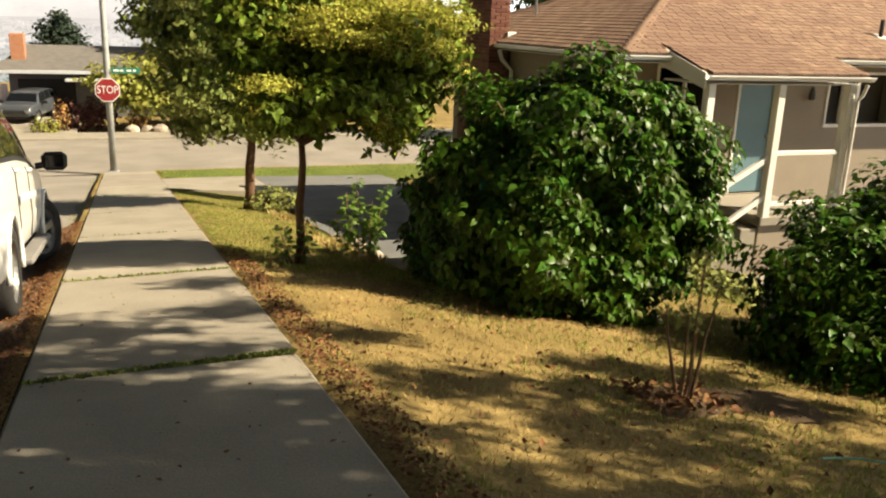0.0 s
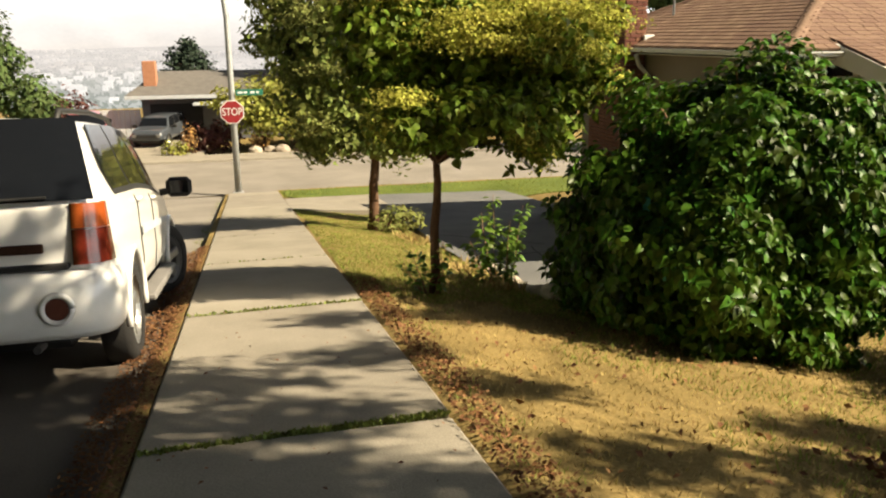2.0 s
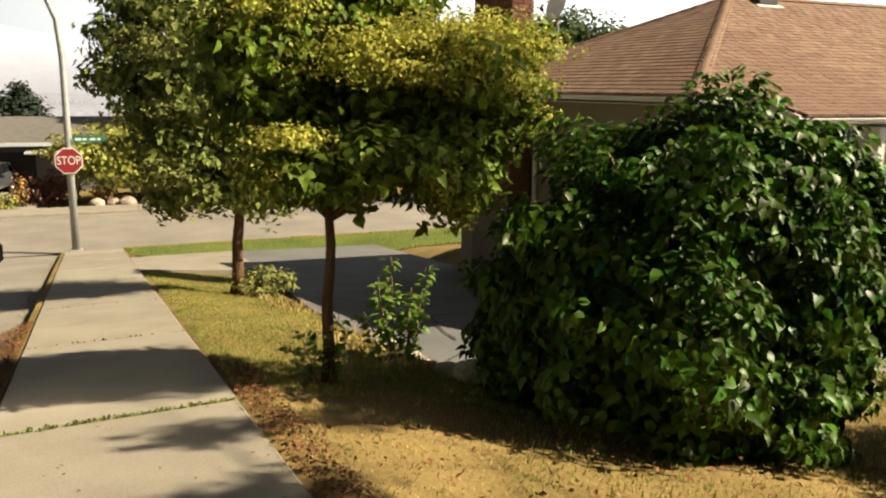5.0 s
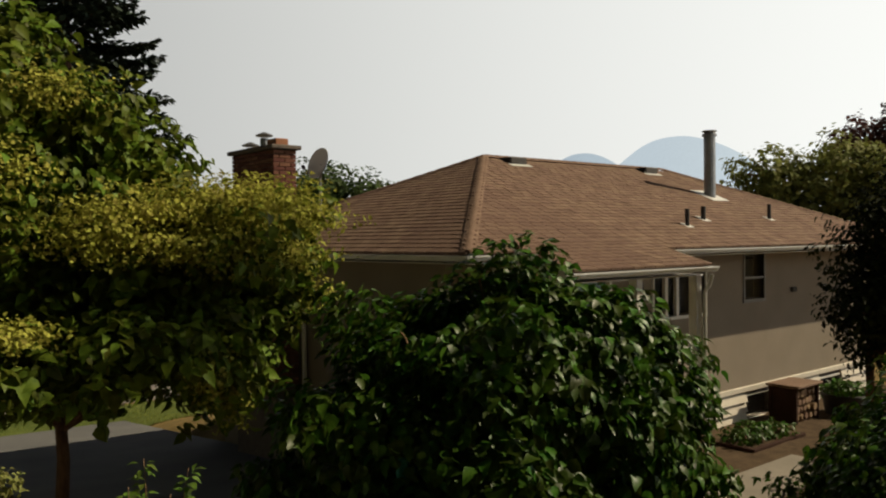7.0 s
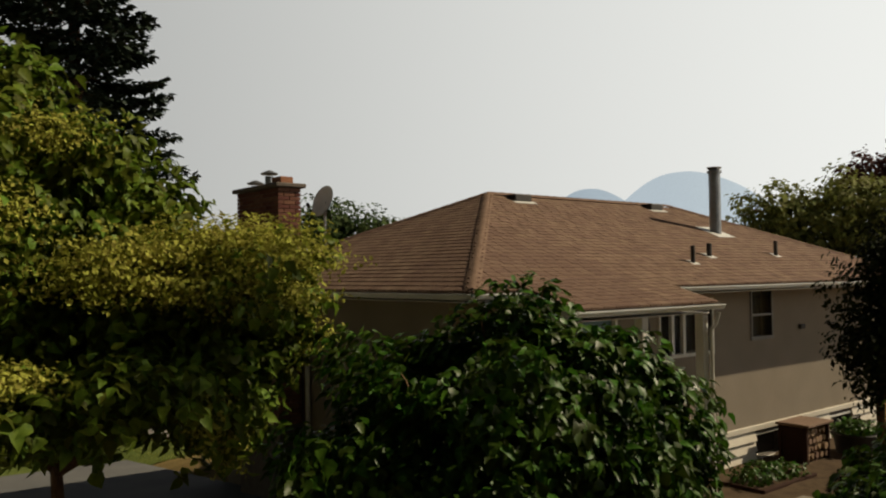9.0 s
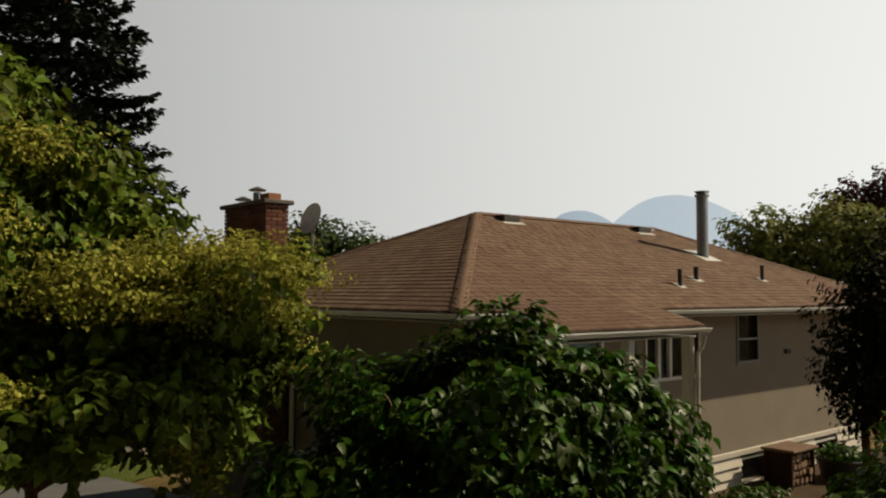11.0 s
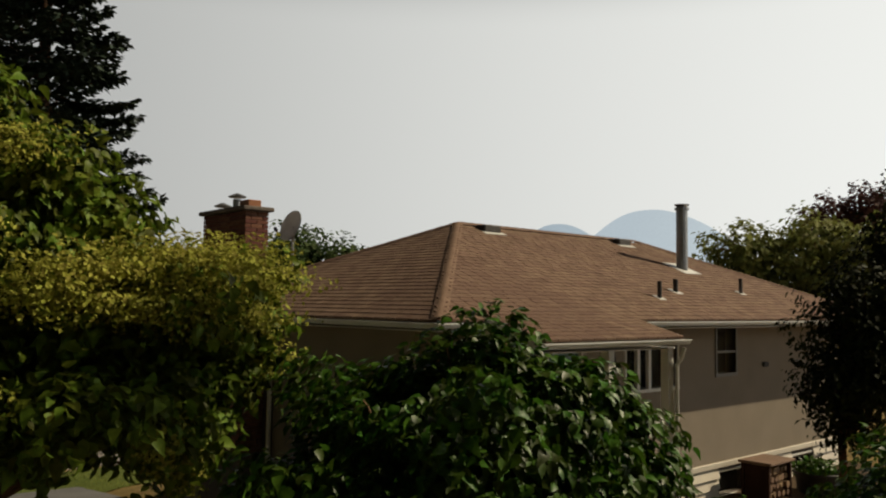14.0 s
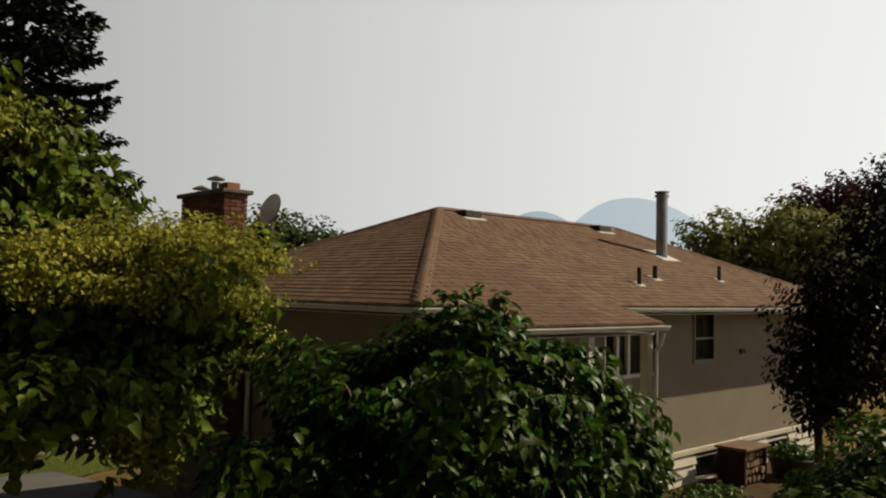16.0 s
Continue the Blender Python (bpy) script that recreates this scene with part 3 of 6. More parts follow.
# one solid box; its near-black colour stands for the unlit rooms
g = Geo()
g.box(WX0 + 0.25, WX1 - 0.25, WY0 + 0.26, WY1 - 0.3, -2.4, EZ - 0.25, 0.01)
part("room", g, M["dark_inside"], house, "near-black box painted as the unlit rooms behind the windows")
# siding boards and the trim over them
g = Geo()
g.box(WX0 - 0.02, WX1, WY0 - 0.05, WY0, -1.72, -1.62, 0.008)
part("trim_board", g, M["siding"], house)
for k in range(4):
    z = -1.74 - 0.19 * k
    spans = [(WX0, 14.4), (15.5, 17.3), (18.3, WX1)] if k < 3 else [(WX0, WX1)]
    for a, b in spans:
        g = Geo()
        g.add([(a, WY0 - 0.004, z), (b, WY0 - 0.004, z), (b, WY0 - 0.05, z - 0.165), (a, WY0 - 0.05, z - 0.165), (a, WY0 + 0.028, z - 0.165), (b, WY0 + 0.028, z - 0.165), (b, WY0 + 0.028, z), (a, WY0 + 0.028, z)],
              [(0, 3, 2, 1), (3, 4, 5, 2), (4, 7, 6, 5), (7, 0, 1, 6), (0, 7, 4, 3), (1, 2, 5, 6)])
        part("siding_board", g, M["siding"], house)


def window(x0, x1, z0, z1, bars, y=WY0, frame_m="white", label="white framed window with dark panes"):
    w = part("window", Geo().box(x0 - 0.05, x1 + 0.05, y - 0.03, y + 0.02, z0 - 0.06, z0 - 0.002, 0.006), M[frame_m], house, label)
    g = Geo()
    for a, b in ((x0 - 0.045, x0), (x1, x1 + 0.045)):
        g.box(a, b, y - 0.028, y + 0.06, z0, z1 + 0.045, 0.006)
    g.box(x0, x1, y - 0.028, y + 0.06, z1, z1 + 0.045, 0.006)
    for k, (a, b, c, d) in enumerate(bars):
        g.box(a, b, y - 0.015, y + 0.05, c, d, 0.005)
    part("window_frame", g, M[frame_m], w)
    p = part("pane", Geo().box(x0, x1, y + 0.06, y + 0.066, z0, z1, 0.001), M["glass"], w, "dark reflecting glass")
    p.visible_shadow = False
    return w


window(*WINS[0], [(8.45, 8.5, -0.25, 0.78)])
window(*WINS[1], [(11.86, 11.94, -0.15, 0.72), (12.18, 12.26, -0.15, 0.72)])
window(*WINS[2], [(14.37, 15.06, 0.38, 0.42)], frame_m="shaded_frame", label="sash window with dark panes, its frame greyed for shade")
for b in BASE_WINS:
    window(*b, [], y=WY0 + 0.03)
d = part("door", Geo().box(DOOR[0] + 0.06, DOOR[1] - 0.06, WY0 + 0.05, WY0 + 0.1, DOOR[2] + 0.02, DOOR[3] - 0.06, 0.008), M["door"], house, "plain teal painted front door")
g = Geo()
g.box(DOOR[0], DOOR[0] + 0.06, WY0 - 0.02, WY0 + 0.12, DOOR[2], DOOR[3], 0.006)
g.box(DOOR[1] - 0.06, DOOR[1], WY0 - 0.02, WY0 + 0.12, DOOR[2], DOOR[3], 0.006)
g.box(DOOR[0] + 0.06, DOOR[1] - 0.06, WY0 - 0.02, WY0 + 0.12, DOOR[3] - 0.06, DOOR[3], 0.006)
part("door_frame", g, M["white"], d)
part("door_knob", Geo().tube([(10.32, WY0 + 0.05, -0.35), (10.32, WY0 - 0.02, -0.35)], [0.03, 0.035], 8), M["metal"], d)
part("wall_lamp", Geo().tube([(11.1, WY0 - 0.08, 0.5), (11.1, WY0 - 0.08, 0.35), (11.1, WY0 - 0.08, 0.28)], [0.03, 0.06, 0.05], 8), M["dark_metal"], house, "small dark porch lamp")
part("wall_tap", Geo().box(16.1, 16.3, WY0 - 0.06, WY0, 0.06, 0.16, 0.02), M["dark_metal"], house, "small dark wall fitting")

# roof
roof = part("roof", Geo().slab([(EX, EY, EZ), (XR, EY, EZ), (XR - RD, EY + RD, RZ), (EX + RD, EY + RD, RZ)], 0.08), M["roof_deck"], house, "hip roof of weathered brown shingles")
for poly in ([(EX, YB, EZ), (EX, EY, EZ), (EX + RD, EY + RD, RZ)], [(XR, EY, EZ), (XR, YB, EZ), (XR - RD, EY + RD, RZ)], [(XR, YB, EZ), (EX, YB, EZ), (EX + RD, EY + RD, RZ), (XR - RD, EY + RD, RZ)]):
    part("roof_deck", Geo().slab(poly, 0.08), M["roof_deck"] if poly[0] == (EX, YB, EZ) else M["shingle"], roof)
g = Geo()
g.box(EX + 0.04, XR - 0.04, EY + 0.04, WY0 + 0.1, EZ - 0.115, EZ - 0.1, 0.002)
g.box(EX + 0.04, WX0 + 0.1, WY0 + 0.1, YB - 0.04, EZ - 0.115, EZ - 0.1, 0.002)
part("soffit", g, M["white"], house, "white painted soffit")
PX0, PX1, PY, PZ = 7.56, 10.56, 9.68, 0.78
part("porch_roof", Geo().slab([(PX0, PY, PZ), (PX1, PY, PZ), (PX1, EY + 0.35, EZ + 0.154), (PX0, EY + 0.35, EZ + 0.154)], 0.07), M["roof_deck"], roof)
g = Geo()
g.add([(PX0, PY, PZ + 0.02), (PX0, EY + 0.3, EZ + 0.15), (PX0, EY + 0.3, EZ - 0.12), (PX0, PY, PZ - 0.2), (PX0 - 0.03, PY, PZ + 0.02), (PX0 - 0.03, EY + 0.3, EZ + 0.15), (PX0 - 0.03, EY + 0.3, EZ - 0.12), (PX0 - 0.03, PY, PZ - 0.2)],
      [(0, 1, 2, 3), (7, 6, 5, 4), (0, 4, 5, 1), (3, 2, 6, 7), (0, 3, 7, 4), (1, 5, 6, 2)])
g.box(PX0, PX1 - 0.02, PY + 0.1, EY + 0.1, PZ - 0.14, PZ - 0.12, 0.002)
part("porch_fascia", g, M["white"], roof)


def gutter(pts, inward):
    """An open gutter trough along two points, with its fascia behind."""
    (x0, y0, z0), (x1, y1, z1) = pts
    ix, iy = inward
    prof = [(0.0, 0.0), (0.0, -0.06), (-0.05, -0.072), (-0.09, -0.06), (-0.105, -0.02), (-0.12, -0.015), (-0.12, 0.0), (-0.105, 0.0), (-0.09, -0.045), (-0.05, -0.06), (-0.015, -0.05), (-0.012, 0.0)]
    g = Geo()
    g.sheet([[(x + ix * a, y + iy * a, z + b) for a, b in prof + prof[:1]] for x, y, z in pts])
    return part("gutter", g, M["gutter"], house)


gutter([(EX - 0.1, EY, EZ - 0.005), (PX0, EY, EZ - 0.005)], (0, 1))
gutter([(10.74, EY, EZ - 0.005), (XR, EY, EZ - 0.005)], (0, 1))
gutter([(EX, YB, EZ - 0.005), (EX, EY - 0.1, EZ - 0.005)], (1, 0))
gutter([(PX0 - 0.04, PY, PZ - 0.005), (PX1 + 0.06, PY, PZ - 0.005)], (0, 1))
part("downspout", Geo().tube([(10.52, 9.62, 0.66), (10.5, 9.66, 0.5), (10.44, 9.69, 0.42), (10.44, 9.69, -2.2)], [0.028] * 4, 8), M["white"], house, "white bent downspout")

# shingle courses on the two seen slopes and the porch
rng = random.Random(11)
course, tab = 0.14, 0.23


def shingle_mesh(w):
    me = bpy.data.meshes.new("shingle")
    gg = Geo().box(0.006, w - 0.006, 0, course * 1.12, 0, 0.034, 0.003)
    me.from_pydata(gg.v, [], gg.f)
    me.materials.append(M["shingle"])
    return me


def slope_spots(length, run, inset0, inset1):
    """Places of the tabs on a slope: along, up, width. inset: how the ends draw in going up."""
    k, rows = 0, int(run / course)
    for r in range(rows):
        a, b = r * course * inset0, length - r * course * inset1
        x = a - tab * rng.random()
        while x < b:
            x0, x1 = max(a, x), min(b, x + tab)
            if x1 - x0 > 0.06:
                yield x0, r * course, x1 - x0
            x += tab


hyp = math.sqrt(1 + PITCH * PITCH)
front = Matrix.Translation((EX, EY - 0.02, EZ + 0.004)) @ Matrix.Rotation(math.atan(PITCH), 4, "X")
left = Matrix.Translation((EX - 0.02, YB, EZ + 0.004)) @ Matrix.Rotation(radians(-90), 4, "Z") @ Matrix.Rotation(math.atan(PITCH), 4, "X")
porch = Matrix.Translation((PX0, PY - 0.03, PZ + 0.004)) @ Matrix.Rotation(math.atan((EZ + 0.154 - PZ) / (EY + 0.35 - PY)), 4, "X")
SHINGLES = []
for m, length, run, i0, i1 in ((front, XR - EX, RD * hyp, 1 / hyp, 1 / hyp), (left, YB - EY, RD * hyp, 1 / hyp, 1 / hyp), (porch, PX1 - PX0, 1.28, 0, 0)):
    for u, v, w in slope_spots(length, run, i0, i1):
        SHINGLES.append((m @ Matrix.Translation((u, v, 0.004 + rng.uniform(0, 0.002))) @ Matrix.Rotation(radians(-3.2), 4, "X"), w))
near_corner = Vector((8.2, 11.2, 1.3))
SHINGLES.sort(key=lambda s: (s[0].translation - near_corner).length)
rest = Geo()
for m, w in SHINGLES[300:]:
    rest.box(0.006, w - 0.006, 0, course * 1.12, 0, 0.034, 0.003, m)
part("shingles", rest, M["shingle"], roof, "brown shingle courses", kind="stuff")
# hip and ridge caps
for p, q in (((EX, EY, EZ), (EX + RD, EY + RD, RZ)), ((EX + RD, EY + RD, RZ), (XR - RD, EY + RD, RZ)), ((XR, EY, EZ), (XR - RD, EY + RD, RZ)), ((EX, YB, EZ), (EX + RD, EY + RD, RZ))):
    p, q = Vector(p), Vector(q)
    n = int((q - p).length / 0.24)
    along = (q - p).normalized()
    side = along.cross(Vector((0, 0, 1))).normalized()
    fall = 0.0 if abs(along.z) < 0.01 else 0.31
    drop = Vector((0, 0, -0.14 * (PITCH if fall == 0 else fall)))
    rows = []
    for k in range(2 * n + 1):
        c = p + along * ((q - p).length * k / (2 * n)) + Vector((0, 0, 0.074 + (0.005 if k % 2 else 0)))
        rows.append([c + side * 0.1 + drop, c + side * 0.04 + drop * 0.35, c, c - side * 0.04 + drop * 0.35, c - side * 0.1 + drop])
    part("ridge_cap", Geo().sheet(rows), M["shingle"], roof, smooth=True)


def on_front(x, y):
    return EZ + PITCH * (y - EY)


def roof_pipe(name, x, y, r, h, material, label, cap=False):
    z = on_front(x, y)
    p = part(name, Geo().tube([(x, y, z - 0.1), (x, y, z + h)], [r, r], 14), material, roof, label, smooth=False)
    part("flashing", Geo().add([(x + a * r * 2.6, y + b * r * 2.4, on_front(x, y + b * r * 2.4) + 0.055) for a, b in ((-1, -1), (1, -1), (1, 1), (-1, 1))], [(0, 1, 2, 3)]), M["gutter"], p)
    if cap:
        part("cap", Geo().tube([(x, y, z + h - 0.02), (x, y, z + h + 0.03), (x, y, z + h + 0.035), (x, y, z + h + 0.09), (x, y, z + h + 0.1)], [r * 1.25, r * 1.25, r * 0.8, r * 1.3, r * 1.3], 14), M["metal"], p)


roof_pipe("flue_pipe", 15.72, 12.9, 0.12, 1.32, M["metal"], "tall galvanised flue with a cap", True)
roof_pipe("vent_pipe", 12.55, 11.36, 0.038, 0.34, M["dark_metal"], "short dark vent pipe")
roof_pipe("vent_pipe", 13.5, 11.65, 0.045, 0.28, M["dark_metal"], "short dark vent pipe")
roof_pipe("vent_pipe", 15.95, 11.7, 0.038, 0.34, M["dark_metal"], "short dark vent pipe")
for x in (11.25, 15.4):
    v = part("roof_vent", Geo().box(x - 0.22, x + 0.22, EY + RD - 0.42, EY + RD - 0.05, RZ - 0.12, RZ + 0.015, 0.02), M["dark_metal"], roof, "low dark box vent")
    part("flashing", Geo().add([(x + a, y, on_front(x, y) + 0.06) for a, y in ((-0.28, EY + RD - 0.52), (0.28, EY + RD - 0.52), (0.28, EY + RD - 0.4), (-0.28, EY + RD - 0.4))], [(0, 1, 2, 3)]), M["gutter"], v)

# chimney of separate bricks
CX0, CX1, CY0, CY1, CZ = 6.58, 6.994, 15.0, 16.462, 2.67
chimney = part("chimney", Geo().box(CX0 + 0.02, CX1 - 0.02, CY0 + 0.02, CY1 - 0.02, -2.6, CZ, 0.01), M["mortar"], house, "red brick chimney against the wall")
part("chimney_cap", Geo().box(CX0 - 0.07, CX1 + 0.07, CY0 - 0.07, CY1 + 0.07, CZ, CZ + 0.07, 0.015), M["mortar"], chimney, "grey concrete cap")
part("chimney_pot", Geo().box(CX0 + 0.1, CX1 - 0.08, CY0 + 0.1, CY0 + 0.4, CZ + 0.07, CZ + 0.19, 0.01), M["orange_brick"], chimney, "orange clay flue liner")
for y, h in ((15.65, 0.32), (16.15, 0.2)):
    c = part("chimney_vent", Geo().tube([(6.77, y, CZ + 0.05), (6.77, y, CZ + h - 0.08)], [0.07, 0.07], 10), M["metal"], chimney, "small steel flue with a rain cap")
    part("rain_cap", Geo().tube([(6.77, y, CZ + h - 0.05), (6.77, y, CZ + h - 0.03), (6.77, y, CZ + h + 0.02)], [0.14, 0.15, 0.03], 12), M["metal"], c)
part("chimney_flashing", Geo().box(CX1 - 0.06, CX1 + 0.14, CY0 - 0.05, CY0 + 0.25, 1.02, 1.22, 0.01), M["gutter"], chimney, "pale metal flashing")
part("downspout", Geo().tube([(6.66, 14.7, 0.88), (6.75, 14.75, 0.7), (6.98, 14.8, 0.5), (6.98, 14.8, -2.3)], [0.04] * 4, 8), M["white"], house, "white downspout by the chimney")

# porch
deck = part("porch_deck", Geo().box(8.9, PX1 - 0.1, 9.72, WY0 - 0.002, -1.5, -1.36, 0.012), M["concrete"], house, "porch floor slab")
g = Geo()
g.box(8.95, PX1 - 0.15, 9.8, WY0 - 0.02, -2.6, -1.5, 0.01)
part("porch_base", g, M["stucco"], house)
for k in range(4):
    part("porch_step", Geo().box(8.9 - 0.3 * (k + 1), 8.9 - 0.3 * k - 0.002, 9.78, 11.0, -2.6, -1.36 - 0.18 * (k + 1), 0.012), M["concrete"], house, "concrete step")
for x, z0 in ((7.72, -2.2), (9.0, -1.37), (10.36, -1.37)):
    part("porch_post", Geo().box(x - 0.065, x + 0.065, 9.73, 9.86, z0, PZ - 0.13, 0.008), M["white"], house, "white square porch post")
rail = part("porch_railing", Geo().box(9.07, 10.29, 9.76, 9.84, -0.42, -0.35, 0.008), M["white"], house, "white timber porch railing")
part("bottom_rail", Geo().box(9.07, 10.29, 9.77, 9.83, -1.2, -1.14, 0.006), M["white"], rail)
for x0, z0, x1, z1, n in ((9.0, -0.38, 7.77, -1.05, "stair_rail"), (9.0, -0.98, 7.77, -1.72, "stair_rail")):
    g = Geo()
    g.add([(x, y, z + dz) for x, z in ((x0, z0), (x1, z1)) for y in (9.77, 9.83) for dz in (0, -0.09)], [(0, 2, 3, 1), (4, 5, 7, 6), (0, 1, 5, 4), (2, 6, 7, 3), (0, 4, 6, 2), (1, 3, 7, 5)])
    part(n, g, M["white"], rail)

# ---- satellite dish, garden things by the house ----
dish = thing("satellite_dish", (7.7, 15.9, 1.2), "pale grey satellite dish on a mast by the chimney", "satellite dish")
c, ax = Vector((7.76, 15.6, 2.55)), Vector((-0.93, -0.05, 0.3)).normalized()
s1 = ax.orthogonal().normalized()
s2 = ax.cross(s1)
g = Geo()
g.sheet([[c - ax * (0.09 * (1 - r * r)) + (s1 * math.cos(a) + s2 * math.sin(a)) * 0.28 * r for a in [i * math.pi / 12 for i in range(25)]] for r in (0.02, 0.3, 0.55, 0.8, 1.0)])
g.sheet([[c - ax * (0.09 * (1 - r * r) + 0.015) + (s1 * math.cos(a) + s2 * math.sin(a)) * 0.285 * r for a in [i * math.pi / 12 for i in range(25)]] for r in (1.0, 0.8, 0.55, 0.3, 0.02)])
part("reflector", g, M["dish"], dish, smooth=True)
part("mast", Geo().tube([(8.0, 15.9, 1.3), (8.0, 15.9, 2.3), c - ax * 0.1], [0.025] * 3, 8), M["metal"], dish)
part("feed_arm", Geo().tube([c - s2 * 0.29, c + ax * 0.16 - s2 * 0.2], [0.012, 0.012], 6), M["dark_metal"], dish)
part("receiver", Geo().tube([c + ax * 0.14 - s2 * 0.21, c + ax * 0.19 - s2 * 0.18], [0.035, 0.03], 8), M["dark_metal"], dish)

wood = thing("firewood_rack", (15.1, 10.75, -2.35), "dark box rack stacked with split firewood by the wall", "firewood rack")
for x0, x1, y0, y1 in ((14.68, 14.7, 10.57, 10.98), (15.5, 15.52, 10.57, 10.98), (14.73, 15.47, 11.02, 11.04)):
    part("side_panel", Geo().box(x0, x1, y0, y1, -2.42, -1.62, 0.004), M["rust"], wood, "dark rusty panel")
for x in (14.69, 15.51):
    for y in (10.5, 10.98):
        part("post", Geo().box(x - 0.03, x + 0.03, y, y + 0.06, -2.5, -1.6, 0.006), M["rust"], wood)
part("lid", Geo().box(14.62, 15.58, 10.44, 11.08, -1.6, -1.55, 0.012), M["wood"], wood, "weathered board lid")
rng = random.Random(3)
for i in range(5):
    for j in range(5):
        x, z = 14.8 + 0.15 * i + 0.03 * (j % 2), -2.3 + 0.145 * j
        part("log", Geo().tube([(x, 10.5 + rng.uniform(0, 0.06), z), (x, 10.98, z)], [rng.uniform(0.055, 0.075)] * 2, rng.choice((3, 5, 6, 7))), M["log_end"], wood)
bed = thing("garden_bed", (13.2, 10.3, -2.4), "low rust-red timber garden bed edge", "garden bed")
part("edging_board", Geo().box(12.3, 14.0, 10.0, 10.08, -2.45, -2.2, 0.01), M["rust"], bed)
part("edging_board", Geo().box(12.3, 12.38, 10.08, 10.9, -2.45, -2.2, 0.01), M["rust"], bed)
part("planting_soil", Geo().box(12.38, 14.0, 10.08, 10.9, -2.45, -2.24, 0.02), M["soil"], bed)
chair = thing("garden_chair", (17.6, 9.6, -2.35), "dark metal garden chair with a round back", "garden chair")
g = Geo()
g.tube([(17.6 + 0.33 * math.cos(a), 9.6 + 0.05 * math.sin(a), -1.75 + 0.4 * math.sin(a)) for a in [i * math.pi / 6 for i in range(13)]], [0.018] * 13, 6)
part("backrest", g, M["dark_metal"], chair)
part("seat", Geo().box(17.3, 17.9, 9.1, 9.6, -1.95, -1.9, 0.02), M["dark_metal"], chair)
for x in (17.33, 17.87):
    for y in (9.13, 9.57):
        part("leg", Geo().tube([(x, y, -2.5), (x, y, -1.92)], [0.016, 0.016], 6), M["dark_metal"], chair)
pot = thing("planter_pot", (16.3, 10.35, -2.45), "dark round planter pot with green plants", "planter")
ring = [i * math.pi / 10 for i in range(21)]
part("bowl", Geo().sheet([[(16.3 + r * math.cos(a), 10.35 + r * math.sin(a), z) for a in ring] for r, z in ((0.02, -2.5), (0.28, -2.5), (0.38, -2.2), (0.42, -1.92), (0.45, -1.9), (0.45, -1.86), (0.39, -1.86), (0.36, -1.98), (0.02, -1.98))]), M["dark_metal"], pot, smooth=True)
rng = np.random.default_rng(91)
part("plant_foliage", strew("plant", *clump_leaves(rng, [(16.3, 10.35, -1.8, 0.4, 0.4, 0.18)], 420, 0.1, 0.3), LEAF), M["leaf"], pot, "green leaves")
hose = thing("garden_hose", (13.2, 11.25, -1.9), "dark hose hung in a loop on the wall", "hose")
part("loop", Geo().tube([(13.15 + 0.13 * math.cos(a * 2), 11.26 + 0.01 * a, -1.95 + 0.3 * math.sin(a * 2)) for a in [i * 0.3 for i in range(24)]], [0.018] * 24, 6), M["dark_metal"], hose)
tubs = thing("plastic_toy", (4.15, 6.7, -1.35), "teal and white plastic play things under the bush", "plastic toy")
part("tray", Geo().box(3.75, 4.35, 6.3, 6.75, -1.38, -1.3, 0.03), M["white"], tubs)
for x, y, z in ((2.9, 6.85, -0.14), (2.98, 6.72, -0.32), (2.92, 6.5, -0.62), (4.3, 6.2, -1.0)):
    part("panel", Geo().box(x, x + 0.16, y, y + 0.03, z, z + 0.12, 0.02), M["teal_plastic"], tubs, "teal plastic panel")
g = Geo()
g.tube([(3.6, 7.15, -1.4), (3.6, 7.15, 0.2)], [0.02, 0.02], 6)
g.tube([(4.5, 6.9, -1.5), (4.5, 6.9, -0.6)], [0.02, 0.02], 6)
part("post", g, M["metal"], tubs)

# ---- street lamp with the stop sign ----
LX, LY, LZ = -0.46, 27.8, -3.6
lamp = thing("street_lamp", (LX, LY, LZ), "grey steel street lamp with a curved arm", "street lamp")
pts = [(LX, LY, LZ), (LX, LY, LZ + 3), (LX, LY, LZ + 5.4), (LX - 0.08, LY, LZ + 6.4), (LX - 0.35, LY, LZ + 7.1), (LX - 0.9, LY, LZ + 7.75), (LX - 1.6, LY, LZ + 8.05), (LX - 2.4, LY, LZ + 8.15)]
part("pole", Geo().tube(pts, [0.11, 0.1, 0.085, 0.08, 0.07, 0.06, 0.05, 0.045], 12), M["lamp_steel"], lamp, smooth=True)
part("base_plate", Geo().box(LX - 0.17, LX + 0.17, LY - 0.17, LY + 0.17, LZ - 0.02, LZ + 0.05, 0.01), M["lamp_steel"], lamp)
head = part("lamp_head", Geo().box(LX - 3.1, LX - 2.35, LY - 0.14, LY + 0.14, LZ + 8.08, LZ + 8.24, 0.04), M["lamp_steel"], lamp)
SZ = -1.02
sign = thing("stop_sign", (LX, LY - 0.13, SZ), "red octagonal stop sign with a white border", "stop sign")


def octagon(r, y, z0):
    return [(LX - 0.02 + r * math.sin(radians(22.5 + 45 * i)), y, z0 - r * math.cos(radians(22.5 + 45 * i))) for i in range(8)]


part("border", Geo().slab(octagon(0.385, LY - 0.13, SZ), 0.004), M["sign_white"], sign, "white rim")
part("plate", Geo().slab(octagon(0.355, LY - 0.135, SZ), 0.004), M["sign_red"], sign)
curve = bpy.data.curves.new("stop_letters", "FONT")
curve.body, curve.size, curve.align_x, curve.align_y, curve.extrude = "STOP", 0.3, "CENTER", "CENTER", 0.002
txt = bpy.data.objects.new("stop_letters", curve)
me = bpy.data.meshes.new_from_object(txt)
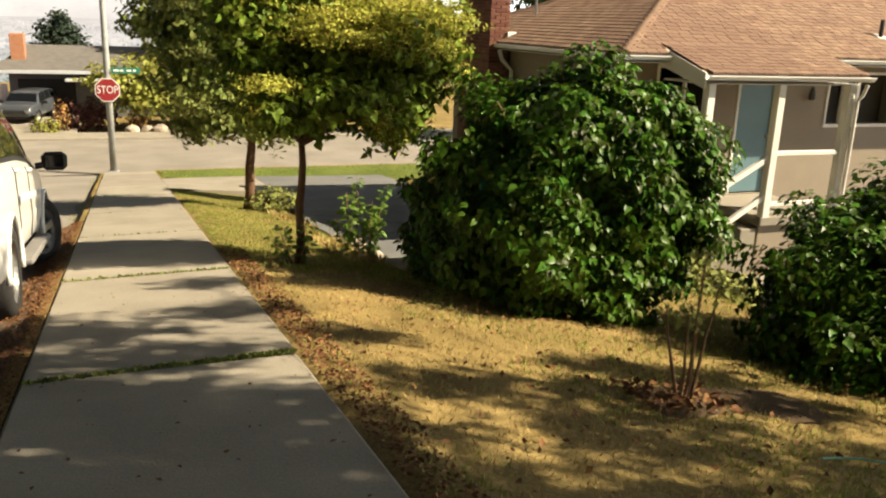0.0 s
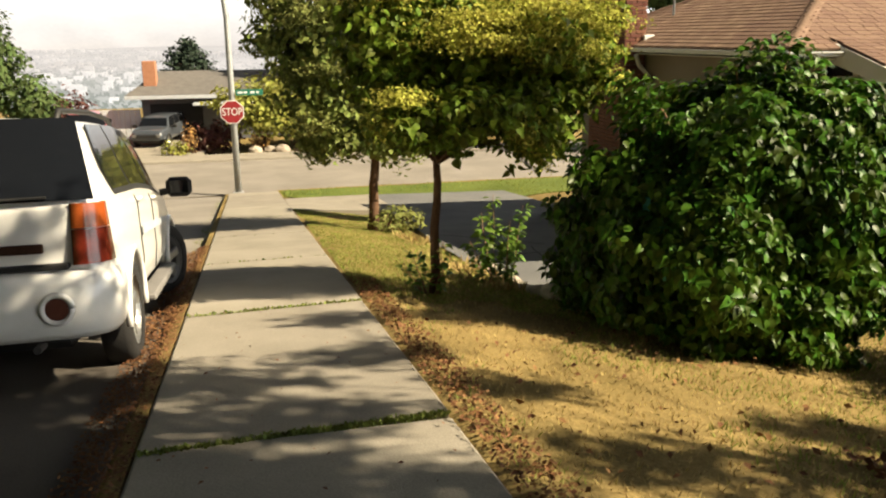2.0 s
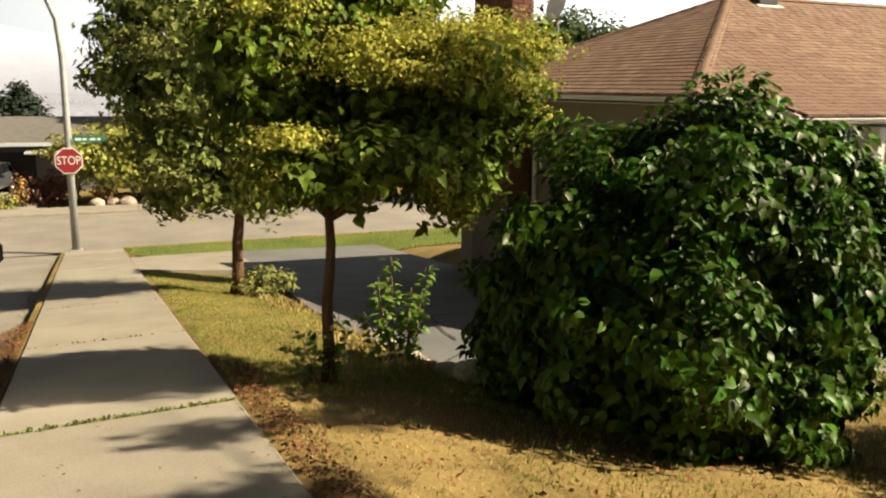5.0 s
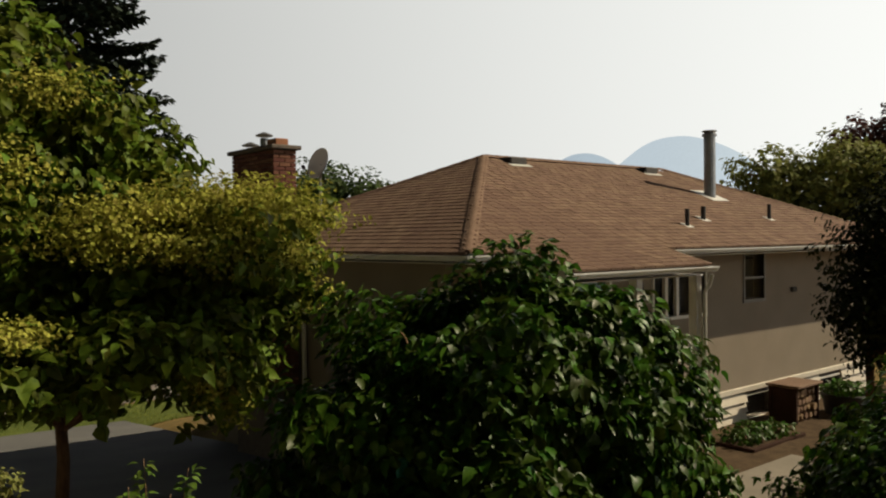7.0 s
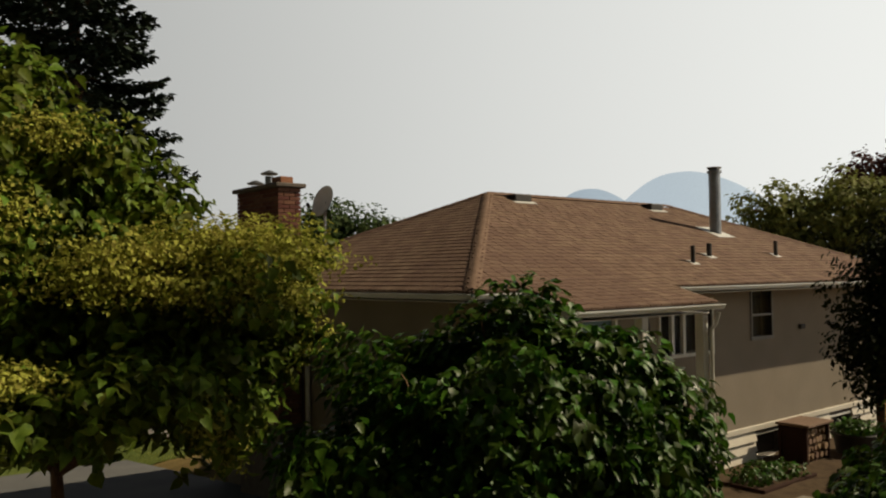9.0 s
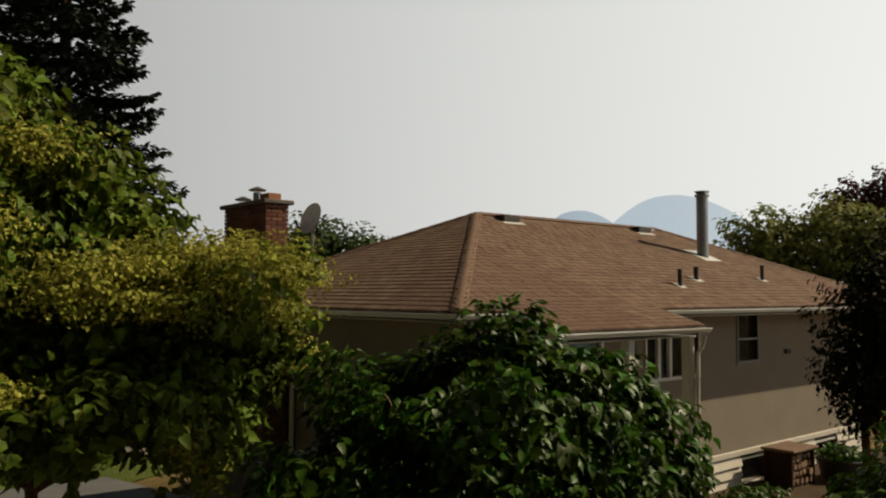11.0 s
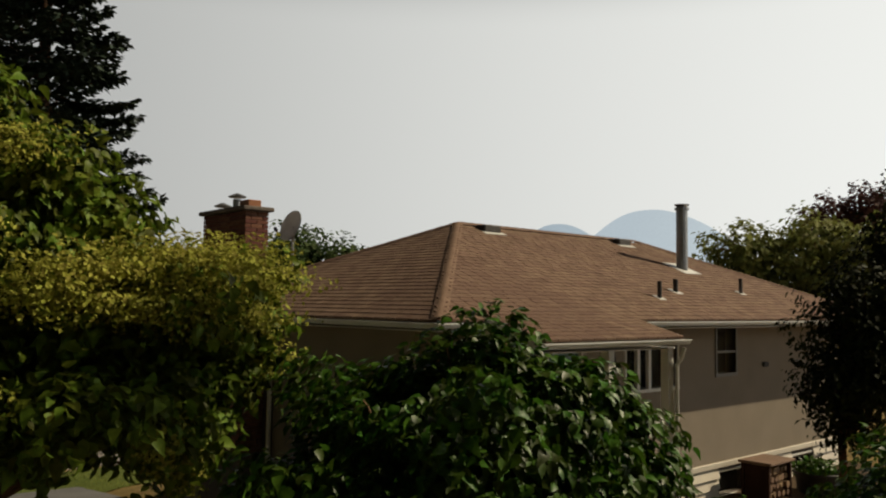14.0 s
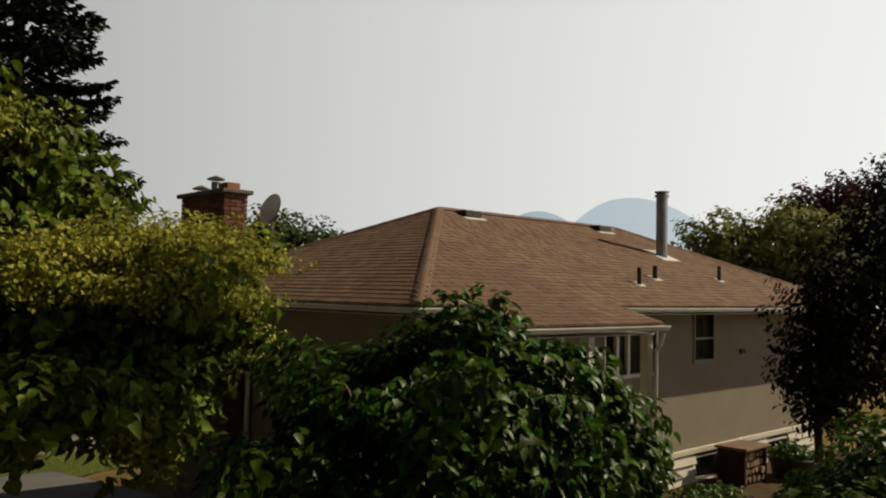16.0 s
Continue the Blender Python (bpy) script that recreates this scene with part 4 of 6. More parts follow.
me.transform(Matrix.Translation((LX - 0.02, LY - 0.143, SZ)) @ Matrix.Rotation(radians(90), 4, "X") @ Matrix.Diagonal((0.86, 1.1, 1, 1)))
bpy.data.objects.remove(txt)
part("lettering", me, M["sign_white"], sign, "white capital letters STOP")
part("bracket", Geo().box(LX - 0.07, LX + 0.03, LY - 0.13, LY - 0.05, SZ - 0.15, SZ + 0.15, 0.01), M["lamp_steel"], sign)
names = thing("street_name_sign", (LX + 0.4, LY - 0.1, SZ + 0.62), "green street name plate on the lamp pole", "street sign")
part("plate", Geo().box(LX + 0.12, LX + 0.95, LY - 0.12, LY - 0.105, SZ + 0.5, SZ + 0.68, 0.004), M["sign_green"], names)
for k, w in enumerate((0.16, 0.1, 0.14, 0.08)):
    part("bar", Geo().box(LX + 0.18 + 0.19 * k, LX + 0.18 + 0.19 * k + w, LY - 0.126, LY - 0.121, SZ + 0.56, SZ + 0.62, 0.001), M["sign_white"], names)

# ---- the white car at the kerb ----


def rows_at(table, y):
    for (y0, *a), (y1, *b) in zip(table, table[1:]):
        if y <= y1:
            k = (y - y0) / (y1 - y0)
            k = min(1, max(0, k))
            return [p + (q - p) * k for p, q in zip(a, b)]
    return table[-1][1:]


# along, half width, floor, waist, waist half width share, roof, roof half width share
CAR = [(-2.42, 0.80, 0.50, 1.16, 0.94, 1.18, 0.90), (-2.34, 0.90, 0.44, 1.2, 0.95, 1.26, 0.86), (-2.2, 0.925, 0.42, 1.2, 0.97, 1.52, 0.80), (-2.05, 0.93, 0.42, 1.2, 0.98, 1.7, 0.76), (-1.7, 0.94, 0.42, 1.2, 0.98, 1.765, 0.74),
       (-0.6, 0.945, 0.4, 1.19, 0.985, 1.785, 0.74), (0.2, 0.945, 0.4, 1.14, 0.985, 1.755, 0.73), (0.6, 0.945, 0.4, 1.1, 0.985, 1.64, 0.74), (1.2, 0.94, 0.42, 1.06, 0.97, 1.14, 0.86), (1.7, 0.925, 0.42, 1.08, 0.95, 1.12, 0.84),
       (2.2, 0.88, 0.44, 1.0, 0.94, 1.04, 0.82), (2.4, 0.78, 0.5, 0.84, 0.92, 0.88, 0.8)]


def section(y):
    w, z0, zw, ww, zt, wt = rows_at(CAR, y)
    return [(0, z0), (w * 0.86, z0), (w * 0.97, z0 + 0.06), (w, z0 + 0.3), (w * ww, zw - 0.06), (w * (ww - 0.025), zw), (w * (ww * 0.35 + wt * 0.65), zw + (zt - zw) * 0.68), (w * (wt + 0.02), zw + (zt - zw) * 0.9), (w * (wt - 0.1), zw + (zt - zw) * 0.985), (0, zt + 0.02)]


def skin(y, k, out=0.0):
    """A point on the right flank: along y, k counted up the section's points."""
    s = section(y)
    i = min(int(k), len(s) - 2)
    (x0, z0), (x1, z1) = s[i], s[i + 1]
    f = k - i
    d = Vector((x1 - x0, z1 - z0)).normalized()
    return Vector((x0 + (x1 - x0) * f + d.y * out, y, z0 + (z1 - z0) * f - d.x * out))


def mirrored(pts, left):
    return [Vector((-p[0], p[1], p[2])) for p in pts] if left else [Vector(p) for p in pts]


def cut(me, holes):
    """Wheel arches cut through a body."""
    ob = bpy.data.objects.new("cutting", me)
    scene.collection.objects.link(ob)
    made = []
    soft = ob.modifiers.new("soft", "SUBSURF")
    soft.levels = soft.render_levels = 2
    for y, z, r in holes:
        gg = Geo().tube([(-1.4, y, z), (-0.62, y, z)], [r, r], 28)
        gg.tube([(0.62, y, z), (1.4, y, z)], [r, r], 28)
        cm = bpy.data.meshes.new("cutter")
        cm.from_pydata(gg.v, [], gg.f)
        bm = bmesh.new()
        bm.from_mesh(cm)
        bmesh.ops.recalc_face_normals(bm, faces=bm.faces)
        bm.to_mesh(cm)
        bm.free()
        co = bpy.data.objects.new("cutter", cm)
        scene.collection.objects.link(co)
        mod = ob.modifiers.new("arch", "BOOLEAN")
        mod.operation, mod.solver, mod.object = "DIFFERENCE", "EXACT", co
        made.append(co)
    out = bpy.data.meshes.new_from_object(ob.evaluated_get(bpy.context.evaluated_depsgraph_get()))
    for o in (*made, ob):
        bpy.data.objects.remove(o)
    return out


def car(name, at, turn, paint, label, steer=0.0, detailed=True):
    root = thing(name, at, label, "car", turn=turn)
    ys = [-2.42, -2.38, -2.34, -2.27, -2.2, -2.12, -2.05, -1.9, -1.7, -1.4, -1.0, -0.6, -0.2, 0.2, 0.4, 0.6, 0.8, 1.0, 1.2, 1.45, 1.7, 1.95, 2.2, 2.32, 2.4]
    rows = []
    for y in ys:
        s = section(y)
        rows.append([(x, y, z) for x, z in s] + [(-x, y, z) for x, z in s[::-1][1:-1]])
    n = len(rows[0])
    gg = Geo()
    gg.add([p for r in rows for p in r], [(i * n + j, i * n + (j + 1) % n, i * n + n + (j + 1) % n, i * n + n + j) for i in range(len(rows) - 1) for j in range(n)] + [tuple(range(n)), tuple(range(len(rows) * n - 1, len(rows) * n - n - 1, -1))])
    me = bpy.data.meshes.new("body")
    me.from_pydata(gg.v, [], gg.f)
    bm = bmesh.new()
    bm.from_mesh(me)
    bmesh.ops.recalc_face_normals(bm, faces=bm.faces)
    bm.to_mesh(me)
    bm.free()
    body = cut(me, [(-1.43, 0.38, 0.44), (1.44, 0.38, 0.44)])
    body.materials.clear()
    for p in body.polygons:
        p.use_smooth = True
    body.set_sharp_from_angle(angle=radians(40))
    b = part("body", body, paint, root, local=True)
    part("underbody", Geo().box(-0.66, 0.66, -2.2, 2.2, 0.3, 0.62, 0.05), M["black_trim"], root, local=True)

    def edges(k):
        """Where the side glass begins and ends along the car at a height."""
        u = (k - 5.1) / 2.0
        return -1.95 + 0.3 * u ** 1.5 + 0.22 * max(0.0, 0.3 - u) ** 1.3 * 4, 1.08 - 0.66 * u

    for lf in (False, True):
        sx = -1 if lf else 1
        heights = (5.1, 5.2, 5.35, 5.6, 5.9, 6.3, 6.7, 7.0, 7.1)
        gg = Geo()
        gg.sheet([mirrored([skin(edges(k)[0] + (edges(k)[1] - edges(k)[0]) * i / 16, k, 0.004) for i in range(17)], lf) for k in heights])
        part("window_surround", gg, M["black_trim"], b, "black window surround", smooth=True, local=True)
        for a0, a1 in ((0.012, 0.275), (0.3, 0.61), (0.635, 0.985)):
            gg = Geo()
            gg.sheet([mirrored([skin(edges(k)[0] + (edges(k)[1] - edges(k)[0]) * (a0 + (a1 - a0) * i / 6), k, 0.009) for i in range(7)], lf) for k in heights[1:-1]])
            part("side_window", gg, M["car_glass"], b, "dark tinted glass", smooth=True, local=True)
        # wrapped tail lamp, wider at its foot, with an amber upper lens
        for z0, z1, nm, mm, lab in ((0.86, 1.07, "tail_lamp", "tail_red", "red lamp lens"), (1.075, 1.225, "indicator", "tail_amber", "amber lamp lens")):
            gg = Geo()
            rows_ = []
            for q in range(5):
                z = z0 + (z1 - z0) * q / 4
                f = (z - 0.86) / 0.365
                rows_.append([(x * sx, y + 0.05 * f, z) for x, y in ((0.715, -2.40), (0.72, -2.455), (0.78, -2.452), (0.845 - 0.01 * f, -2.43), (0.888 - 0.015 * f, -2.37), (0.914 - 0.02 * f, -2.3 - 0.03 * f), (0.928 - 0.025 * f, -2.21 - 0.09 * f), (0.89 - 0.02 * f, -2.2 - 0.09 * f))])
            gg.sheet(rows_)
            part(nm, gg, M[mm], b, lab, smooth=True, local=True)
        gg = Geo()
        gg.tube([(0.93 * sx, 0.72, 1.12), (1.04 * sx, 0.74, 1.14)], [0.035, 0.035], 6)
        gg.box(0.99 * sx, 1.23 * sx, 0.68, 0.82, 1.075, 1.265, 0.06)
        part("wing_mirror", gg, M["black_trim"], b, "black wing mirror", local=True)
        part("mirror_glass", Geo().box(1.03 * sx, 1.2 * sx, 0.672, 0.682, 1.11, 1.235, 0.003), M["car_glass"], b, local=True)
        for y in (-1.43, 1.44):
            gg = Geo()
            gg.tube([(0.93 * sx, y + 0.452 * math.cos(q), 0.38 + 0.452 * math.sin(q)) for q in [radians(-4 + 188 * i / 18) for i in range(19)]], [0.024] * 19, 8)
            part("arch_lip", gg, paint, b, smooth=True, local=True)
        if detailed:
            gg = Geo()
            gg.sheet([mirrored([skin(y, k, 0.014) for y in (-0.94, -0.4, 0.1, 0.4, 0.92)], lf) for k in (3.4, 3.42, 3.55, 3.57)])
            part("side_moulding", gg, M["fence_grey"], b, "grey rubbing strip", local=True)
            for y in (-0.98, -0.06):
                gg = Geo()
                gg.tube([*mirrored([skin(y, k, 0.003) for k in (2.2, 2.6, 3.0, 3.5, 4.0, 4.6, 5.0)], lf)], [0.005] * 7, 5)
                part("door_seam", gg, M["black_trim"], b, local=True)
                gg = Geo()
                gg.tube([*mirrored([skin(y + d, 4.35, o) for d, o in ((0.06, 0.0), (0.08, 0.03), (0.2, 0.03), (0.22, 0.0))], lf)], [0.014] * 4, 6)
                part("door_handle", gg, paint, b, local=True)
            gg = Geo()
            gg.tube([(0.6 * sx, y, z) for y, z in ((-1.95, 1.73), (-1.85, 1.8), (-0.8, 1.835), (0.1, 1.815), (0.25, 1.76))], [0.02] * 5, 8)
            part("roof_rail", gg, M["black_trim"], b, "black roof rail", smooth=True, local=True)
            part("running_board", Geo().box(0.86 * sx, 1.01 * sx, -0.93, 0.93, 0.35, 0.41, 0.02), M["step_grey"], root, "grey running board", local=True)
            ring = [i * math.pi / 12 for i in range(25)]
            rf = part("reflector", Geo().tube([(0.62 * sx + 0.085 * math.cos(q), -2.512, 0.61 + 0.085 * math.sin(q)) for q in ring], [0.018] * 25, 8), paint, root, "round moulded reflector housing", smooth=True, local=True)
            part("lens", Geo().tube([(0.62 * sx, -2.48, 0.61), (0.62 * sx, -2.515, 0.61)], [0.072, 0.07], 20), M["tail_dark"], rf, "dark red lens", local=True)
    # bumper wrapped round to the wheel arches
    plan = [(0.945, -1.9), (0.955, -2.02), (0.957, -2.16), (0.945, -2.29), (0.905, -2.385), (0.83, -2.45), (0.7, -2.49), (0.45, -2.51), (0.2, -2.518)]
    plan = plan + [(0.0, -2.52)] + [(-x, y) for x, y in plan[::-1]]
    prof = [(0.14, 0.41), (0.05, 0.415), (0.012, 0.45), (0.0, 0.53), (0.0, 0.68), (0.008, 0.75), (0.035, 0.805), (0.075, 0.83), (0.16, 0.845)]
    gg = Geo()
    rows_ = []
    for x, y in plan:
        d = Vector((-x * 0.6, -1.85 - y)).normalized() if y < -1.95 else Vector((-1 if x > 0 else 1, 0))
        rows_.append([(x + d.x * o, y + d.y * o, z + (0.05 if y > -2.1 and z < 0.5 else 0)) for o, z in prof])
    gg.sheet(rows_)
    part("bumper", gg, paint, root, "white rear bumper wrapped round the corners", smooth=True, local=True)
    # black strip draws the shade of the gap between hatch and bumper
    part("bumper_pad", Geo().box(-0.7, 0.7, -2.475, -2.36, 0.838, 0.875, 0.01), M["black_trim"], root, "black strip painted as the shaded gap under the hatch", local=True)
    gg = Geo()
    gg.sheet([[(x * (1 - 0.14 * f), -2.425 + 0.29 * f + 0.055 * (x / 0.85) ** 4, 1.245 + 0.5 * f) for x in (-0.855, -0.8, -0.6, -0.3, 0, 0.3, 0.6, 0.8, 0.855)] for f in (0, 0.25, 0.5, 0.75, 1.0)])
    part("rear_window", gg, M["car_glass"], b, "dark tinted glass", smooth=True, local=True)
    part("windscreen", Geo().slab([(0.78, 1.14, 1.22), (-0.78, 1.14, 1.22), (-0.66, 0.62, 1.63), (0.66, 0.62, 1.63)], 0.01), M["car_glass"], b, "dark windscreen", local=True)
    part("grille", Geo().box(-0.6, 0.6, 2.38, 2.44, 0.62, 0.82, 0.02), M["black_trim"], b, local=True)
    for sx in (-1, 1):
        part("headlamp", Geo().box(0.5 * sx, 0.74 * sx, 2.36, 2.44, 0.66, 0.84, 0.03), M["alloy"], b, "clear headlamp", local=True)
    if detailed:
        part("rear_wiper", Geo().tube([(-0.12, -2.43, 1.25), (0.2, -2.435, 1.262), (0.6, -2.42, 1.268)], [0.018, 0.011, 0.008], 6), M["black_trim"], b, local=True)
        part("badge", Geo().box(0.3, 0.56, -2.45, -2.42, 0.94, 0.995, 0.006), M["rust"], b, "dark red plain badge", local=True)
        pr = part("plate_recess", Geo().box(-0.36, 0.14, -2.44, -2.4, 0.9, 1.17, 0.03), paint, b, "moulded panel round the number plate", local=True)
        part("number_plate", Geo().box(-0.27, 0.04, -2.447, -2.438, 0.95, 1.1, 0.004), M["sign_white"], pr, "pale blank number plate", local=True)
        part("tailpipe", Geo().tube([(0.5, -2.4, 0.38), (0.5, -2.55, 0.38)], [0.025, 0.025], 8), M["dark_metal"], root, local=True)
    for y, turn_wheel in ((-1.43, 0.0), (1.44, steer)):
        for sx in (-1, 1):
            m = Matrix.Translation((0.82 * sx, y, 0.38)) @ Matrix.Rotation(radians(turn_wheel), 4, "Z") @ Matrix.Diagonal((sx, 1, 1, 1))
            prof = [(-0.1, 0.25), (-0.11, 0.33), (-0.09, 0.37), (-0.05, 0.38), (0.05, 0.38), (0.09, 0.37), (0.11, 0.33), (0.1, 0.25)]
            gg = Geo()
            gg.sheet([[m @ Vector((x, r * math.cos(a), r * math.sin(a))) for x, r in prof] for a in [i * math.pi / 16 for i in range(33)]])
            wheel = part("wheel", gg, M["rubber"], root, "black tyre", smooth=True, local=True)
            gg = Geo()
            gg.sheet([[m @ Vector((x, r * math.cos(a), r * math.sin(a))) for x, r in ((0.1, 0.26), (0.07, 0.25), (0.04, 0.23), (-0.06, 0.22))] for a in [i * math.pi / 16 for i in range(33)]])
            for q in range(5):
                a = q * 2 * math.pi / 5
                gg.box(0.03, 0.075, -0.045, 0.045, 0.03, 0.24, 0.012, m @ Matrix.Rotation(a, 4, "X"))
            gg.tube([m @ Vector((0.02, 0, 0)), m @ Vector((0.085, 0, 0))], [0.07, 0.06], 14)
            part("rim", gg, M["alloy"], wheel, "five-spoke alloy rim", local=True)
            gg = Geo().tube([m @ Vector((-0.05, 0, 0)), m @ Vector((-0.02, 0, 0))], [0.21, 0.21], 20)
            part("brake_disc", gg, M["dark_metal"], wheel, local=True)
    return root


CY = 8.39
car("parked_car", (-1.93, CY, street_z(CY) - 0.15), Matrix.Rotation(-math.atan(SLOPE), 4, "X"), M["car_white"], "white mid-size sport utility car parked at the kerb", steer=-26)
# same body shrunk and flattened to fit the camera's view of a lower car
car("parked_car", (-4.25, 44.4, street_z(44.4) - 0.09), Matrix.Rotation(radians(168), 4, "Z") @ Matrix.Diagonal((0.88, 0.88, 0.8, 1)), M["car_grey"], "grey car parked in a driveway, scaled to fit the camera's view", detailed=False)
car("parked_car", (-7.6, 44.0, street_z(44) - 0.1), Matrix.Rotation(radians(10), 4, "Z"), M["car_red"], "red car parked in a driveway, half hidden", detailed=False)

# ---- plants near the walk ----
rng = np.random.default_rng(21)
BUSH = [(4.15, 7.4, -0.25, 1.35, 1.22, 1.15), (3.7, 7.0, -0.55, 1.05, 1.0, 0.85), (4.6, 7.0, -0.35, 0.82, 0.95, 0.95), (3.3, 7.75, -0.6, 0.8, 0.75, 0.85), (4.68, 7.1, 0.25, 0.62, 0.7, 0.55), (4.3, 7.2, 0.35, 0.8, 0.85, 0.6), (3.9, 6.6, -0.9, 0.8, 0.7, 0.5)]


def bush(name, base, clumps, density, size, label, leaf, seed, shape=LEAF, droop=0.8, lift=0.35, jitter=0.45):
    rng = np.random.default_rng(seed)
    root = thing(name, base, label, "shrub")
    gg = Geo()
    for k in range(9):
        a = k * 0.7
        c = clumps[k % len(clumps)]
        limbs(gg, rng, (base[0] + 0.2 * math.cos(a), base[1] + 0.2 * math.sin(a), base[2] - 0.05), [(c[0] + c[3] * 0.5 * math.cos(a), c[1] + c[4] * 0.5 * math.sin(a), c[2] + 0.3 * c[5])], 0.03, 5)
    part("stem_work", gg, M["bark"], root, smooth=True, kind="stuff")
    part("foliage", strew("foliage", *clump_leaves(rng, clumps, density, size, droop, lift=lift, jitter=jitter), shape), M[leaf], root)
    return root


big_bush = bush("shrub", (4.1, 7.4, -1.5), BUSH, 1500, 0.092, "large dense shrub with broad glossy green leaves", "leaf", 5, droop=1.0, lift=0.3, jitter=0.5)
g = Geo()
sprigs = []
for x, y, z, dx, dy, dz in ((4.1, 6.95, 0.75, 0.12, 0.02, 0.42), (3.9, 7.2, 0.7, -0.05, 0.05, 0.3), (4.7, 7.0, 0.5, 0.2, 0.0, 0.3), (3.3, 7.2, 0.4, -0.15, 0, 0.25), (5.05, 6.7, 0.15, 0.15, -0.05, 0.25), (5.15, 6.5, -0.3, 0.12, -0.1, 0.15)):
    pts = [(x + dx * k / 4, y + dy * k / 4, z + dz * k / 4 + 0.02 * k * (4 - k)) for k in range(5)]
    part("sprig", Geo().tube(pts, [0.009, 0.008, 0.007, 0.005, 0.003], 5), M["stem"], big_bush)
    for k in range(1, 5):
        for j in range(2):
            sprigs.append(pts[k])
n = len(sprigs)
part("sprig_foliage", strew("sprigs", np.array(sprigs), rng.normal(size=(n, 3)) * 0.4 + np.array([0, 0, 1]), rng.normal(size=(n, 3)) * [1, 1, 0.3] + np.array([0, 0, 0.2]), 0.09 + 0.05 * rng.random(n), LEAF), M["leaf"], big_bush)
bush("shrub", (6.0, 4.6, -1.65), [(5.75, 4.9, -0.8, 1.05, 1.0, 0.85), (6.9, 4.0, -0.7, 1.2, 1.2, 0.95), (5.4, 4.2, -1.05, 0.9, 0.9, 0.65), (6.7, 5.1, -0.5, 1.0, 1.0, 0.85), (8.0, 3.2, -0.75, 1.2, 1.2, 0.95)], 1000, 0.085, "lower broad-leaved shrub beside the porch path", "leaf", 6, droop=1.0, lift=0.3, jitter=0.5)
bush("garden_shrub", (10.5, 7.6, -2.25), [(9.8, 7.4, -1.9, 1.0, 0.8, 0.45), (11.3, 7.6, -1.85, 1.0, 0.8, 0.5), (12.6, 8.0, -1.9, 0.9, 0.7, 0.45)], 260, 0.1, "low green garden plants by the path", "leaf", 7)
bush("garden_shrub", (13.1, 10.4, -2.25), [(12.9, 10.45, -2.1, 0.55, 0.3, 0.2), (13.6, 10.4, -2.15, 0.4, 0.3, 0.16)], 300, 0.09, "low leafy plants in the timber garden bed", "leaf", 71)
bush("garden_shrub", (14.8, 9.4, -2.4), [(14.4, 9.4, -2.25, 0.6, 0.4, 0.25), (15.3, 9.5, -2.25, 0.6, 0.4, 0.22), (13.5, 9.2, -2.3, 0.5, 0.35, 0.18)], 300, 0.09, "low garden plants beside the bed, shade in their leaf colour", "shade_leaf", 72)
bush("garden_shrub", (7.0, 8.9, -2.1), [(6.6, 8.7, -1.8, 0.6, 0.6, 0.5), (7.0, 8.2, -1.95, 0.6, 0.5, 0.35)], 260, 0.1, "small green shrub beside the steps", "olive_leaf", 8)

T1 = [(1.5, 8.75, 1.5, 0.5, 0.55, 0.58), (1.62, 8.95, 2.0, 0.42, 0.42, 0.4), (1.25, 8.8, 2.1, 0.4, 0.45, 0.36), (1.42, 8.85, 2.45, 0.3, 0.3, 0.28), (1.75, 8.5, 0.8, 0.75, 0.5, 0.3), (1.3, 8.6, 0.9, 0.5, 0.5, 0.32), (2.5, 8.35, 1.15, 0.72, 0.6, 0.34), (2.9, 8.4, 1.05, 0.36, 0.42, 0.3),
      (1.22, 7.95, 0.52, 0.36, 0.35, 0.2), (1.82, 7.9, 0.6, 0.48, 0.42, 0.22), (2.34, 8.0, 0.42, 0.3, 0.3, 0.28), (1.05, 8.4, 1.3, 0.4, 0.45, 0.38), (2.05, 8.4, 1.05, 0.5, 0.5, 0.34), (2.08, 8.65, 1.62, 0.46, 0.45, 0.34), (2.6, 8.5, 1.3, 0.5, 0.45, 0.24), (1.85, 8.7, 1.95, 0.34, 0.36, 0.3), (1.55, 8.2, 0.42, 0.5, 0.35, 0.2), (2.2, 8.25, 0.7, 0.5, 0.4, 0.25), (2.78, 8.3, 0.72, 0.32, 0.32, 0.22), (2.55, 8.15, 0.42, 0.26, 0.28, 0.22)]
tree1 = tree("tree", (1.54, 8.47, -1.2), (1.58, 8.45, 0.12), T1, 0.046, 0.09, 720, "small street tree with broad leaves and yellow-green seed clusters", seed=12, shape=LEAF, lift=0.25, jitter=0.5)
rng = np.random.default_rng(31)
tops = [(2.3, 7.85, 1.18, 0.6, 0.22, 0.16), (2.72, 7.95, 1.12, 0.38, 0.22, 0.16), (1.7, 7.95, 1.22, 0.4, 0.25, 0.13), (1.5, 8.6, 2.1, 0.34, 0.34, 0.2), (1.95, 8.05, 1.38, 0.5, 0.4, 0.13), (2.55, 8.05, 1.46, 0.6, 0.42, 0.15), (2.9, 8.1, 1.34, 0.36, 0.36, 0.14), (2.45, 7.95, 0.25, 0.12, 0.15, 0.2), (1.12, 7.75, 0.74, 0.24, 0.22, 0.09), (1.0, 7.9, 0.5, 0.2, 0.2, 0.14), (2.25, 7.85, 0.4, 0.16, 0.2, 0.2), (1.1, 8.3, 1.6, 0.35, 0.35, 0.2), (3.1, 8.3, 0.84, 0.2, 0.25, 0.16)]
lp, ln, lt, ls = clump_leaves(rng, tops, 3000, 0.034, -0.6, 0.9, 0.5)
